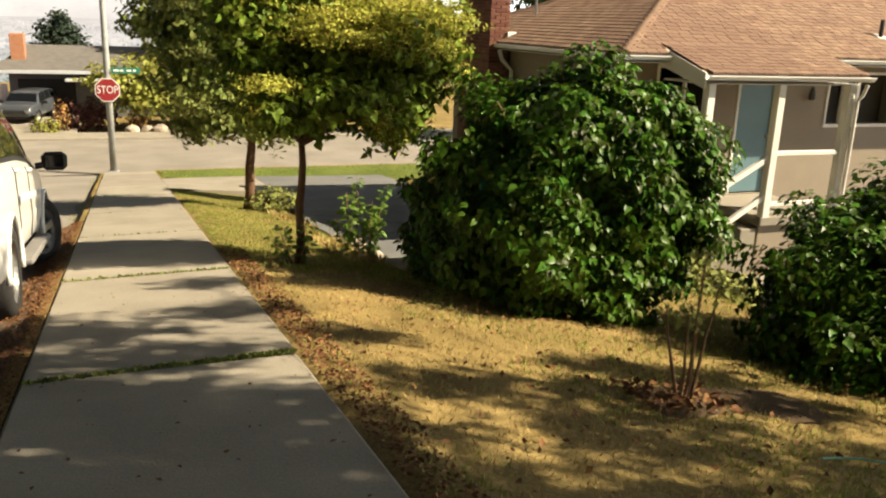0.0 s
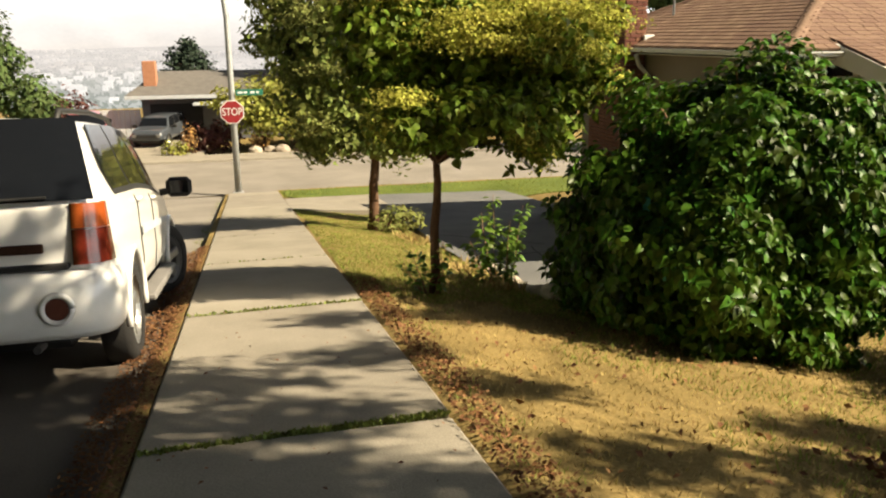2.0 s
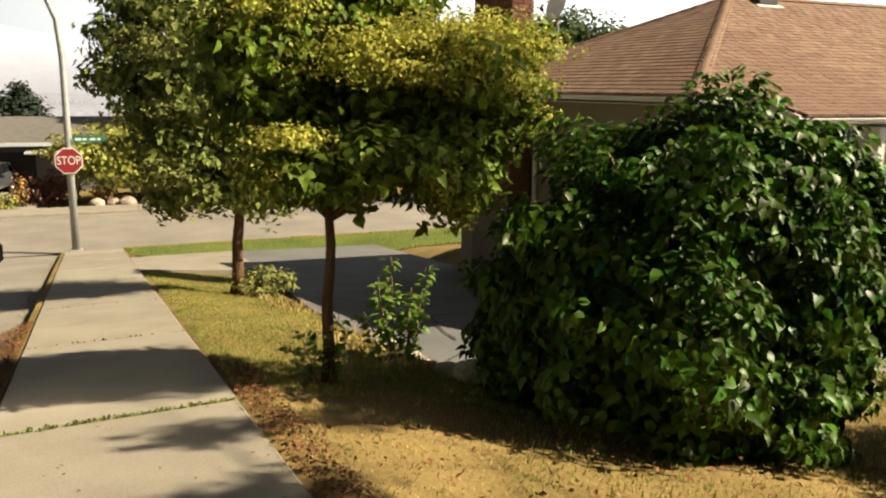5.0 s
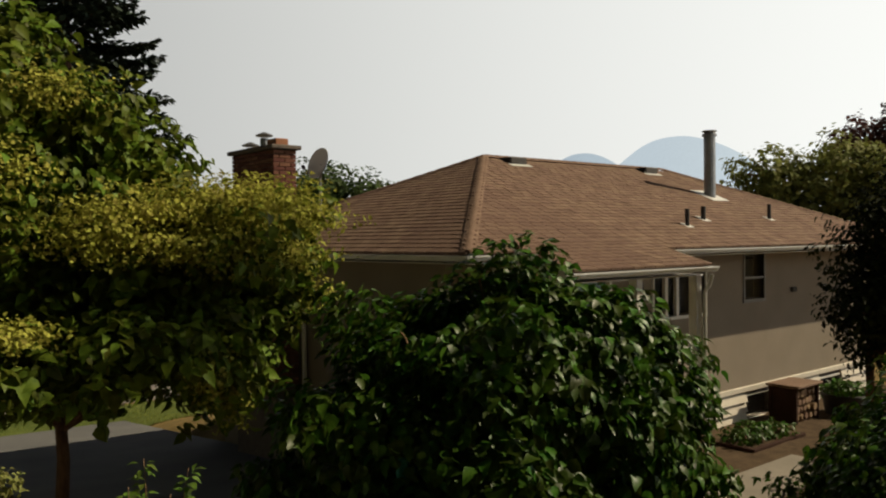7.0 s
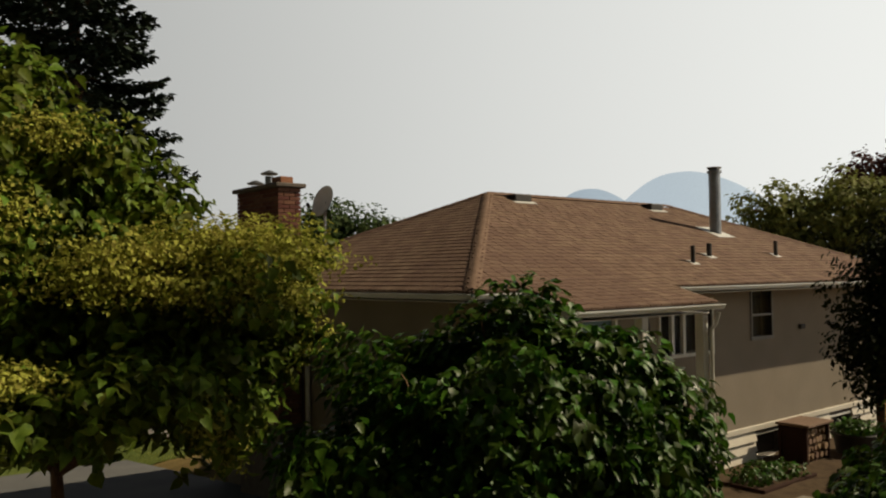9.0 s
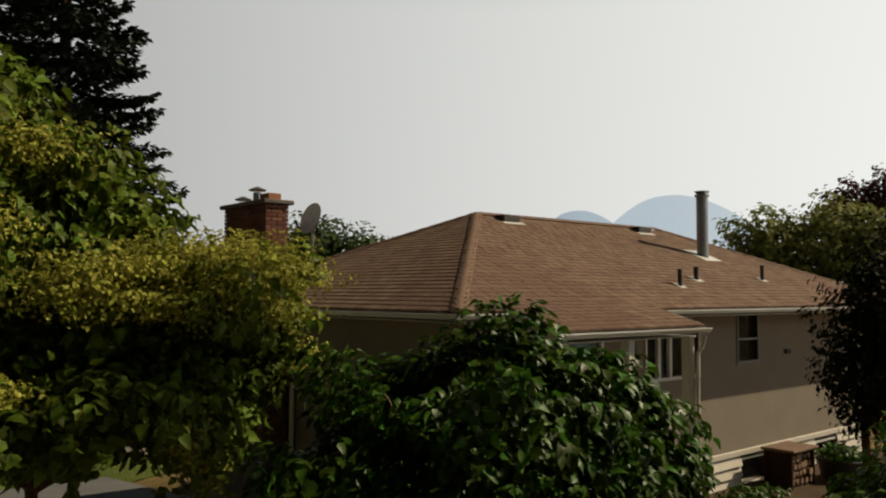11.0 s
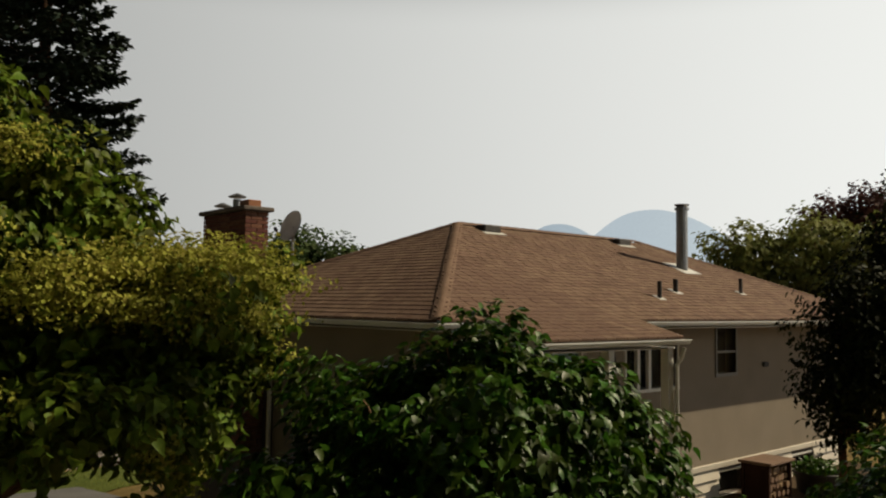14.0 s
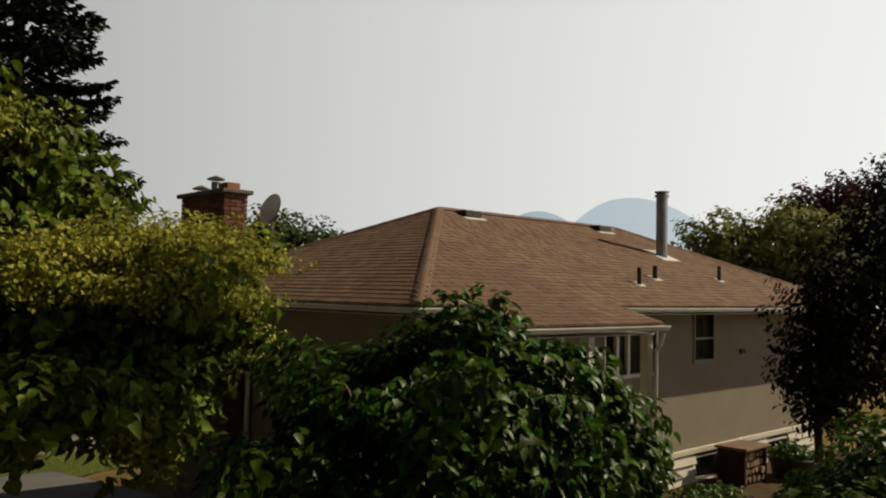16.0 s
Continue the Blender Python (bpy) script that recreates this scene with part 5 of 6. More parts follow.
part("seed_head", strew("seeds", lp, ln, lt, ls, KITE), M["panicle"], tree1, "fine yellow-green seed clusters", kind="stuff")
T2 = [(1.9, 15.2, 1.3, 1.1, 1.1, 0.8), (1.5, 15.3, 2.1, 1.0, 1.0, 0.7), (1.15, 15.2, 1.2, 0.8, 0.9, 0.6), (2.7, 15.4, 0.9, 0.9, 0.9, 0.7), (1.2, 14.9, 0.2, 0.8, 0.8, 0.5), (2.2, 14.8, 0.1, 0.9, 0.8, 0.45), (2.6, 15.3, 1.9, 0.8, 0.9, 0.6), (0.85, 15.1, 0.75, 0.5, 0.6, 0.4), (1.35, 14.7, -0.4, 0.5, 0.5, 0.34), (0.5, 15.2, 1.75, 0.45, 0.5, 0.35), (0.75, 15.3, 2.2, 0.5, 0.5, 0.4), (0.3, 15.2, 1.2, 0.4, 0.45, 0.28), (1.9, 14.9, -0.4, 0.55, 0.5, 0.36), (2.45, 15.0, -0.5, 0.5, 0.5, 0.4), (1.0, 14.9, -0.5, 0.35, 0.4, 0.3), (1.9, 14.9, 0.75, 1.0, 0.8, 0.6), (2.4, 15.4, 2.5, 0.9, 0.9, 0.6), (1.4, 15.3, 2.75, 0.7, 0.8, 0.45)]
tree2 = tree("tree", (1.97, 15.25, -2.1), (2.05, 15.2, -0.5), T2, 0.09, 0.12, 300, "street tree with a wide drooping olive green crown", leaf="soft_leaf", seed=13, lift=0.05, jitter=0.35)
lp, ln, lt, ls = clump_leaves(rng, [(1.3, 14.4, 0.75, 0.6, 0.4, 0.22), (1.7, 14.3, 1.8, 0.6, 0.5, 0.3), (0.9, 14.6, 1.6, 0.45, 0.4, 0.3), (0.95, 14.4, -0.1, 0.35, 0.35, 0.25)], 900, 0.05, -0.4, 0.9, 0.5)
part("seed_head", strew("seeds", lp, ln, lt, ls, KITE), M["olive_leaf"], tree2, "dull olive seed clusters", kind="stuff")


def stalks(name, base, tops, size, label, seed, gap=0.045):
    """A young plant: thin upright stalks with leaves along them."""
    rng = np.random.default_rng(seed)
    root = thing(name, base, label, "sapling")
    spots, tips = [], []
    for dx, dy, h in tops:
        b = Vector(base) + Vector((dx * 0.3, dy * 0.3, -0.05))
        e = Vector(base) + Vector((dx, dy, h))
        pts = [b.lerp(e, k / 5) + Vector(rng.normal(size=3) * 0.012 * (k > 0)) for k in range(6)]
        part("stalk", Geo().tube(pts, [0.009, 0.008, 0.007, 0.006, 0.005, 0.003], 5), M["stem"], root, smooth=True)
        n = int(h / gap)
        for k in range(n):
            p = b.lerp(e, 0.2 + 0.8 * k / n)
            for j in range(3):
                a = rng.random() * 6.283
                d = np.array([math.cos(a), math.sin(a), 0.15 - 0.5 * rng.random()])
                spots.append(np.array(p) + d * 0.03)
                tips.append(d)
    n = len(spots)
    part("foliage", strew("leaves", np.array(spots), rng.normal(size=(n, 3)) * 0.35 + [0, 0, 1], np.array(tips), size * (0.55 + 0.7 * rng.random(n)), LEAF), M["sunlit_leaf"], root)


stalks("sapling", (2.55, 9.55, -1.6), [(-0.25, -0.1, 0.95), (-0.08, 0.05, 1.12), (0.1, -0.05, 0.8), (0.28, 0.0, 1.0), (0.2, 0.15, 0.7), (-0.32, 0.1, 0.6), (0.05, -0.15, 0.55)], 0.11, "young leafy sapling growing by the driveway edge", 9)
stalks("weed_tuft", (1.5, 8.38, -1.15), [(-0.2, -0.05, 0.45), (0.12, 0.0, 0.5), (-0.1, 0.1, 0.38), (0.2, 0.05, 0.36), (-0.28, 0.02, 0.3)], 0.085, "green suckers round the foot of a tree trunk", 10)
bush("weed_tuft", (2.3, 15.3, -2.1), [(2.4, 15.2, -1.95, 0.5, 0.4, 0.25)], 300, 0.08, "grassy weeds at the foot of a tree", "olive_leaf", 14)
bare = thing("cut_back_shrub", (2.9, 3.7, -0.8), "cut-back shrub of a few bare stems with wilted tops", "shrub")
rng = np.random.default_rng(17)
g = Geo()
wilt = []
for dx, dy, h in ((-0.16, 0.05, 0.62), (-0.04, 0.0, 0.55), (0.03, -0.02, 0.95), (0.17, 0.02, 0.72), (0.1, 0.06, 0.5)):
    pts = [(2.9 + dx * (0.25 + 0.75 * k / 5) + rng.normal() * 0.008, 3.7 + dy * k / 5, -0.85 + (h + 0.05) * k / 5) for k in range(6)]
    part("stem", Geo().tube(pts, [0.013, 0.012, 0.011, 0.009, 0.008, 0.006], 6), M["stem"], bare, smooth=True)
    wilt += [np.array(pts[5]) + rng.normal(size=3) * [0.06, 0.06, 0.05] for _ in range(26)]
n = len(wilt)
part("wilted_foliage", strew("wilted", np.array(wilt), rng.normal(size=(n, 3)), rng.normal(size=(n, 3)) - [0, 0, 1], 0.03 + 0.04 * rng.random(n), KITE), M["olive_leaf"], bare, "wilted olive leaves")

# edging rocks
rng = np.random.default_rng(5)
for x, y, r in ((2.74, 10.75, 0.2), (2.76, 10.4, 0.17), (2.78, 10.05, 0.22), (2.8, 9.65, 0.19), (2.76, 9.3, 0.17), (2.8, 8.95, 0.21), (2.86, 8.6, 0.18)):
    bm = bmesh.new()
    bmesh.ops.create_icosphere(bm, subdivisions=2, radius=r)
    for v in bm.verts:
        v.co *= 1 + 0.35 * noise.noise(v.co * 5 + Vector((x, y, 0)))
        v.co.z *= 0.7
    me = bpy.data.meshes.new("edging_rock")
    bm.to_mesh(me)
    bm.free()
    me.materials.append(M["rock"])
    ob = new("edging_rock", me)
    ob.matrix_basis = pose(x, y, max(ground_z(x, y), drive_z(x, y)) + r * 0.35, 0, 0, x * 200)
    tagged(ob, "pale rough rock edging the driveway", "rock", "rocks along the driveway")

# tall spruce
rng = np.random.default_rng(41)
SP = (12.6, 47.8, -4.1)
spruce = thing("spruce_tree", SP, "tall dark spruce with drooping tiers of branches", "tree")
part("trunk", Geo().tube([(SP[0], SP[1], SP[2] - 0.1), (SP[0], SP[1], SP[2] + 12), (SP[0], SP[1], SP[2] + 31.5)], [0.55, 0.4, 0.04], 12), M["bark"], spruce, "dark brown trunk", smooth=True)
g = Geo()
sp, sn, st, ss = [], [], [], []
z = 3.6
while z < 31.2:
    reach = 6.2 * max(0.0, 1 - (z - 3.6) / 28.0) ** 0.8 + 0.4
    for k in range(14 if z < 16 else 10):
        a = rng.random() * 6.283
        L = reach * (0.7 + 0.4 * rng.random())
        dirv = np.array([math.cos(a), math.sin(a), 0])
        droop = 0.22 + 0.1 * rng.random()
        base = np.array([SP[0], SP[1], SP[2] + z + rng.normal() * 0.12])
        f = lambda q: base + dirv * L * q + np.array([0, 0, -droop * L * q + 0.28 * L * q ** 3])
        g.tube([f(q) for q in (0, 0.35, 0.7, 1.0)], [0.05, 0.035, 0.02, 0.008], 5)
        m = int(76 * L / 2)
        q = rng.random(m) ** 0.6
        pos = np.array([f(u) for u in q])
        spread_ = (0.17 + 0.26 * (1 - q))[:, None] * L * 0.5
        side = np.cross(dirv, [0, 0, 1])
        off = rng.normal(size=(m, 1)) * spread_
        sp.append(pos + side * off + np.array([0, 0, -0.06]) * np.abs(off))
        sn.append(rng.normal(size=(m, 3)) * 0.35 + [0, 0, 1])
        st.append(dirv * 0.8 + side * np.sign(off) * 0.7 + rng.normal(size=(m, 3)) * 0.25 + [0, 0, -0.35])
        ss.append(0.32 + 0.26 * rng.random(m))
    z += 0.95
part("branching", g, M["bark"], spruce, kind="stuff")
part("crown", strew("needles", np.concatenate(sp), np.concatenate(sn), np.concatenate(st), np.concatenate(ss), KITE), M["needle"], spruce, "dense dark needles")

# trees of the next gardens
# the crown's backlit darkness comes from its leaf colour
tree("fruit_tree", (10.6, 7.55, -2.25), (10.55, 7.5, -0.3), [(10.7, 7.45, 0.95, 0.58, 0.58, 0.44), (10.4, 7.45, 0.25, 0.42, 0.42, 0.3), (11.0, 7.4, 1.35, 0.65, 0.6, 0.5), (11.6, 7.3, 1.95, 0.45, 0.45, 0.55), (11.9, 7.2, 2.55, 0.28, 0.28, 0.5), (10.4, 7.4, 0.35, 0.6, 0.6, 0.5), (10.9, 7.1, 0.5, 0.8, 0.75, 0.55), (11.6, 6.5, 0.6, 0.85, 0.8, 0.65), (12.2, 6.2, 1.2, 0.7, 0.6, 0.6), (11.55, 6.75, 1.6, 0.4, 0.4, 0.6), (12.6, 5.9, 0.5, 0.8, 0.7, 0.7), (12.2, 6.2, 2.3, 0.35, 0.35, 0.6), (10.5, 7.4, -0.2, 0.4, 0.4, 0.25)], 0.06, 0.08, 420, "small-leaved fruit tree in the side garden, shade in its leaf colour", leaf="shade_leaf", seed=15)
tree("garden_tree", (19.8, 33.4, -3.8), (19.8, 33.4, -1), [(17.6, 34.4, 3.0, 1.2, 1.2, 1.1), (19.0, 33.6, 3.3, 1.3, 1.2, 1.1), (20.6, 32.8, 2.9, 1.2, 1.2, 1.1), (22.0, 32.0, 2.1, 1.2, 1.2, 1.2), (19.5, 33.2, 1.6, 1.8, 1.5, 1.3)], 0.2, 0.24, 110, "leafy green trees behind the chimney", leaf="far_leaf", seed=16)
tree("garden_tree", (34.5, 20.5, -2.6), (34.5, 20.5, 1), [(34.0, 21.3, 3.4, 1.7, 1.6, 1.4), (35.2, 18.9, 3.7, 2.0, 1.7, 1.4), (36, 16.6, 3.2, 2.0, 1.8, 1.5), (34.2, 20.5, 1.8, 2.2, 2.0, 1.7), (35.6, 17.5, 1.4, 2.4, 2.0, 2.0), (37, 14.5, 2.6, 2.2, 1.8, 1.6)], 0.25, 0.26, 95, "broad olive green trees behind the house", leaf="olive_leaf", seed=18)
tree("garden_tree", (40.5, 19, -2.6), (40.5, 19, 2), [(39.6, 20.0, 5.4, 1.2, 1.2, 1.1), (40.5, 18.4, 5.8, 1.4, 1.3, 1.2), (41.3, 17.2, 5.0, 1.8, 1.6, 1.6)], 0.2, 0.24, 95, "dark red-leaved tree beyond the roof", leaf="red_leaf", seed=19)
# an unseen tree, its clumps set by where their shade should fall


def over(x, y, h, r):
    """A clump h above the ground whose shadow falls at x, y."""
    return (x + SUN_WAY.x / SUN_WAY.z * h, y + SUN_WAY.y / SUN_WAY.z * h, ground_z(min(x, 6), y) + h, r * 1.25, r * 0.7, r * 0.5)


SHADES = [(-3.6, 4.2, 5.2, 1.2), (-2.4, 3.4, 5.6, 1.2), (-1.3, 3.9, 5.0, 0.9), (-0.6, 2.6, 5.4, 1.0), (0.3, 1.8, 5.0, 1.0), (0.5, 3.3, 4.8, 0.55), (-0.2, 4.9, 5.2, 0.5), (-0.6, 5.7, 5.4, 0.45), (0.5, 6.0, 5.0, 0.4), (1.5, 2.2, 5.0, 0.8), (2.2, 3.2, 4.6, 0.6), (1.5, 4.0, 5.2, 0.45), (3.2, 2.4, 4.8, 0.7), (3.6, 3.6, 5.0, 0.45), (2.8, 4.5, 5.2, 0.4), (4.4, 2.6, 4.6, 0.7), (-1.6, 5.2, 5.5, 0.6), (-3.0, 5.6, 5.6, 0.7), (-4.6, 3.0, 5.0, 1.3), (1.2, 5.2, 5.3, 0.35), (-2.2, 5.0, 5.2, 0.9), (-2.9, 6.3, 5.4, 0.8), (-1.5, 6.3, 5.3, 0.45), (0.0, 3.8, 5.0, 0.6), (-0.4, 4.3, 5.3, 0.4), (0.4, 2.7, 5.1, 0.7), (-1.4, 2.2, 5.0, 1.1), (0.4, 7.2, 5.2, 0.3), (-1.7, 4.6, 5.2, 0.7), (-2.6, 4.3, 5.0, 1.0), (-1.9, 5.8, 5.3, 0.6), (-3.4, 5.0, 5.4, 0.9), (0.0, 8.7, 6.5, 0.5), (0.7, 8.4, 6.4, 0.3), (1.3, 7.3, 6.3, 0.32), (2.4, 3.9, 4.8, 0.35), (3.4, 4.3, 5.0, 0.4)]
tree("unseen_shade_tree", (9.2, -3.0, -1.6), (9.0, -2.8, 3.0), [over(*q) for q in SHADES], 0.05, 0.11, 360, "unseen leafy tree added to shade the walk and plants", seed=20)

# unseen trees added across the street and uphill to block low sky light
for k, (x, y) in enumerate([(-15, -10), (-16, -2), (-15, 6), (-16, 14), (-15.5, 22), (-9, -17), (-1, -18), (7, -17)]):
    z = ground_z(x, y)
    tree("sky_block_tree", (x, y, z), (x, y, z + 3.0), [(x, y, z + 7.5, 4.4, 4.4, 4.4), (x + 1.5, y + 2.5, z + 4.0, 3.6, 3.6, 3.4), (x - 1, y - 2.5, z + 4.4, 3.6, 3.6, 3.6)], 0.34, 0.55, 34, "unseen broad dark tree added to block low sky light", leaf="far_leaf", seed=100 + k)

# ---- across the crossing street ----
H2 = (-0.5, 48.5, -4.0)
home = thing("neighbour_house", H2, "low grey house with a grey roof and orange chimney", "house")
g = Geo()
g.box(-5.2, 9.0, 46.5, 53, -4.4, -1.75, 0.02)
part("wall", g, M["house_grey"], home, "dark grey walls")
g = Geo()
g.add([(-5.9, 45.7, -1.75), (9.6, 45.7, -1.75), (9.6, 54, -1.75), (-5.9, 54, -1.75), (-4.5, 49.8, -0.55), (8.5, 49.8, -0.55), (-5.9, 45.7, -1.6), (9.6, 45.7, -1.6), (9.6, 54, -1.6), (-5.9, 54, -1.6)], [(6, 7, 5, 4), (8, 9, 4, 5), (9, 6, 4), (7, 8, 5), (0, 3, 2, 1), (0, 1, 7, 6), (2, 3, 9, 8), (1, 2, 8, 7), (3, 0, 6, 9)])
r2 = part("roof", g, M["roof_grey"], home, "grey shingled roof")
part("fascia", Geo().box(-5.92, 9.62, 45.66, 45.7, -1.8, -1.62, 0.01), M["fence_grey"], r2)
part("chimney", Geo().box(-5.1, -4.45, 47.2, 48.2, -1.5, 0.05, 0.02), M["orange_brick"], r2, "orange brick chimney")
# flat near-black panel paints the shade inside the open garage
part("garage_door", Geo().box(-4.8, -2.2, 46.44, 46.5, -4.1, -2.1, 0.02), M["dark_inside"], home, "near-black panel painted as the shaded garage opening")
part("porch_canopy", Geo().box(-2.6, 1.5, 44.9, 46.5, -2.12, -2.02, 0.02), M["fence_grey"], home, "flat pale canopy")
part("window", Geo().box(0.2, 2.0, 46.42, 46.5, -3.3, -2.3, 0.02), M["car_glass"], home)
fence = thing("garden_fence", (-8, 46, -4.0), "pale grey board fence", "fence")
for k in range(16):
    part("board", Geo().box(-9.6 + 0.27 * k, -9.6 + 0.27 * k + 0.25, 46.5, 46.53, -4.2, -2.35, 0.008), M["fence_grey"], fence)
g = Geo()
g.box(-7.5, -2.0, 38.0, 46.4, -4.2, street_z(42) - 0.085, 0.01)
setting("far_driveway", g, M["concrete"], "sunlit concrete driveway across the street", "driveway")
bush("flower_bush", (-1.9, 41, -4.0), [(-1.9, 41, -3.3, 0.9, 0.8, 0.7), (-1.1, 41.2, -3.2, 0.8, 0.7, 0.75)], 60, 0.2, "dark red leaved shrub in the front garden", "red_leaf", 22, KITE)
bush("flower_bush", (-2.6, 40, -4.0), [(-2.6, 40, -3.2, 0.35, 0.35, 0.6)], 90, 0.15, "orange flowering grass clump", "orange_leaf", 23, KITE)
bush("flower_bush", (0.6, 40.2, -4.0), [(0.6, 40.2, -3.3, 0.5, 0.5, 0.6)], 90, 0.15, "orange-green shrub by a garden wall", "orange_leaf", 24, KITE)
bush("flower_bush", (-3.2, 39.6, -4.0), [(-3.2, 39.6, -3.6, 0.6, 0.5, 0.4)], 90, 0.15, "yellow-green low shrub at the driveway edge", "yellow_leaf", 25, KITE)
rng = np.random.default_rng(6)
for x, y, r in ((0.3, 39.0, 0.34), (0.95, 39.2, 0.3), (1.5, 39.0, 0.36), (2.3, 39.3, 0.3)):
    bm = bmesh.new()
    bmesh.ops.create_icosphere(bm, subdivisions=2, radius=r)
    for v in bm.verts:
        v.co *= 1 + 0.3 * noise.noise(v.co * 4 + Vector((x, y, 0)))
        v.co.z *= 0.75
    me = bpy.data.meshes.new("garden_stone")
    bm.to_mesh(me)
    bm.free()
    part("garden_stone", me, M["rock"], None, "pale rough boulder at a garden's edge", category="stone").matrix_basis = pose(x, y, ground_z(x, y) + r * 0.35, 0, 0, x * 90)
tree("garden_tree", (2.2, 40.5, -4.0), (2.2, 40.5, -2.6), [(0.2, 40.5, -1.7, 1.6, 1.2, 0.9), (2.2, 40.5, -1.2, 1.8, 1.2, 1.1), (4.2, 40.5, -1.6, 1.8, 1.2, 1.2), (1.2, 40, -2.4, 1.4, 1.0, 0.7), (3.5, 40, -2.6, 1.5, 1.0, 0.8)], 0.12, 0.24, 85, "yellow-green tree across the street", leaf="yellow_leaf", seed=26)
tree("garden_tree", (6.5, 41.5, -4.0), (6.5, 41.5, -2.0), [(5.5, 41.5, -1.2, 1.9, 1.4, 1.4), (8, 41.5, -1.0, 2.0, 1.4, 1.5), (7, 41, -2.6, 2.0, 1.2, 0.8)], 0.15, 0.26, 70, "dark green tree across the street", leaf="far_leaf", seed=27)
tree("garden_tree", (-13, 44, -4.0), (-13, 44, -2), [(-13.0, 43, 0.9, 1.5, 1.3, 2.8), (-14.6, 43, 1.6, 1.7, 1.4, 2.9), (-11.4, 43.5, 0.2, 1.5, 1.3, 2.3), (-9.9, 44, -1.8, 1.3, 1.2, 1.5)], 0.2, 0.26, 80, "tall rounded green trees down the street", leaf="far_leaf", seed=28)
tree("garden_tree", (-8.6, 47, -4.0), (-8.6, 47, -3), [(-8.6, 46.5, -2.3, 0.9, 0.8, 0.9), (-9.6, 46.5, -2.3, 0.7, 0.8, 0.7)], 0.08, 0.2, 90, "dark red-leaved tree by the fence", leaf="red_leaf", seed=29)
tree("conifer_tree", (-4.2, 62, -5.5), (-4.2, 62, -1), [(-3.6, 62, -0.7, 1.5, 1.3, 0.6), (-3.6, 62, 0.1, 1.15, 1.0, 0.6), (-3.6, 62, 0.75, 0.6, 0.6, 0.45)], 0.15, 0.3, 80, "dark conifer behind the neighbouring roof", leaf="needle", seed=30)

# ---- distance ----
rng = np.random.default_rng(50)
g = Geo()
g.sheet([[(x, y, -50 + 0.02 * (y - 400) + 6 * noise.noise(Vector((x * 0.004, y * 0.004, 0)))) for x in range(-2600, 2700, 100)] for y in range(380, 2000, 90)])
setting("backdrop_valley", g, M["far_valley"], "valley floor in painted haze with scattered buildings", "valley", smooth=True)
homes = Geo()
for k in range(800):
    y = 420 + 1300 * rng.random()
    x = -0.12 * y + rng.normal() * 0.28 * y
    z = -50 + 0.02 * (y - 400) + 6 * noise.noise(Vector((x * 0.004, y * 0.004, 0)))
    w, h = 2 + 4.5 * rng.random(), 2 + 4 * rng.random()
    homes.box(x - w, x + w, y, y + 8, z - 2, z + h, 0.3)
part("town", homes, M["far_house"], None, "scattered pale houses of a town in painted haze", kind="stuff", category="houses")


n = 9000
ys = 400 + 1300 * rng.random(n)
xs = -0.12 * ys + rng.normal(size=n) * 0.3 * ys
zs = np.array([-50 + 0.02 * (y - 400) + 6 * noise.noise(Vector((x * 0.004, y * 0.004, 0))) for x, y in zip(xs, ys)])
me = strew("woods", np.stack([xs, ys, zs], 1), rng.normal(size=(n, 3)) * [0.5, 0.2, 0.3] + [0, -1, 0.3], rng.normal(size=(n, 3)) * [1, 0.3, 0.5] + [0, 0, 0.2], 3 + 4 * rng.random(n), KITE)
part("far_woods", me, M["far_woods"], None, "dark tree crowns of the valley in painted haze", kind="stuff", category="trees")


def ridge(name, b0, b1, far, z0, tops, material, label, n=90):
    """A range seen between two bearings (degrees from +y towards +x) at a distance; tops: height, where along it, width."""
    rows = []
    for d in range(6):
        row = []
        for i in range(n + 1):
            u, r = i / n, far * (1 + 0.03 * d)
            h = sum(a * math.exp(-((u - c) / w) ** 2) for a, c, w in tops)
            h += 0.05 * max(h, 1) * noise.noise(Vector((u * 9, d * 0.7, len(name))))
            a = radians(b0 + (b1 - b0) * u)
            row.append((r * math.sin(a), r * math.cos(a), z0 + h * (d / 5)))
        rows.append(row)
    setting(name, Geo().sheet(rows), M[material], label, "mountain", smooth=True)


ridge("backdrop_hill", -60, 30, 2300, -40, [(420, 0.18, 0.3), (160, 0.5, 0.2), (90, 0.8, 0.2)], "far_hill", "pale brown hillside fading upwards into painted haze")
ridge("backdrop_mountain", 44, 80, 3000, -60, [(465, 0.345, 0.22)], "far_mountain", "blue mountain in painted haze")
ridge("backdrop_foothill", 40, 70, 2700, -60, [(372, 0.335, 0.19)], "near_mountain", "darker blue foothill in painted haze before the mountain")

# ---- litter, grass, weeds in the joints ----
rng = np.random.default_rng(60)


def on_ground(xs, ys, lift=0.0):
    return np.array([(x, y, ground_z(x, y) + lawn_rough(x, y) + lift) for x, y in zip(xs, ys)])


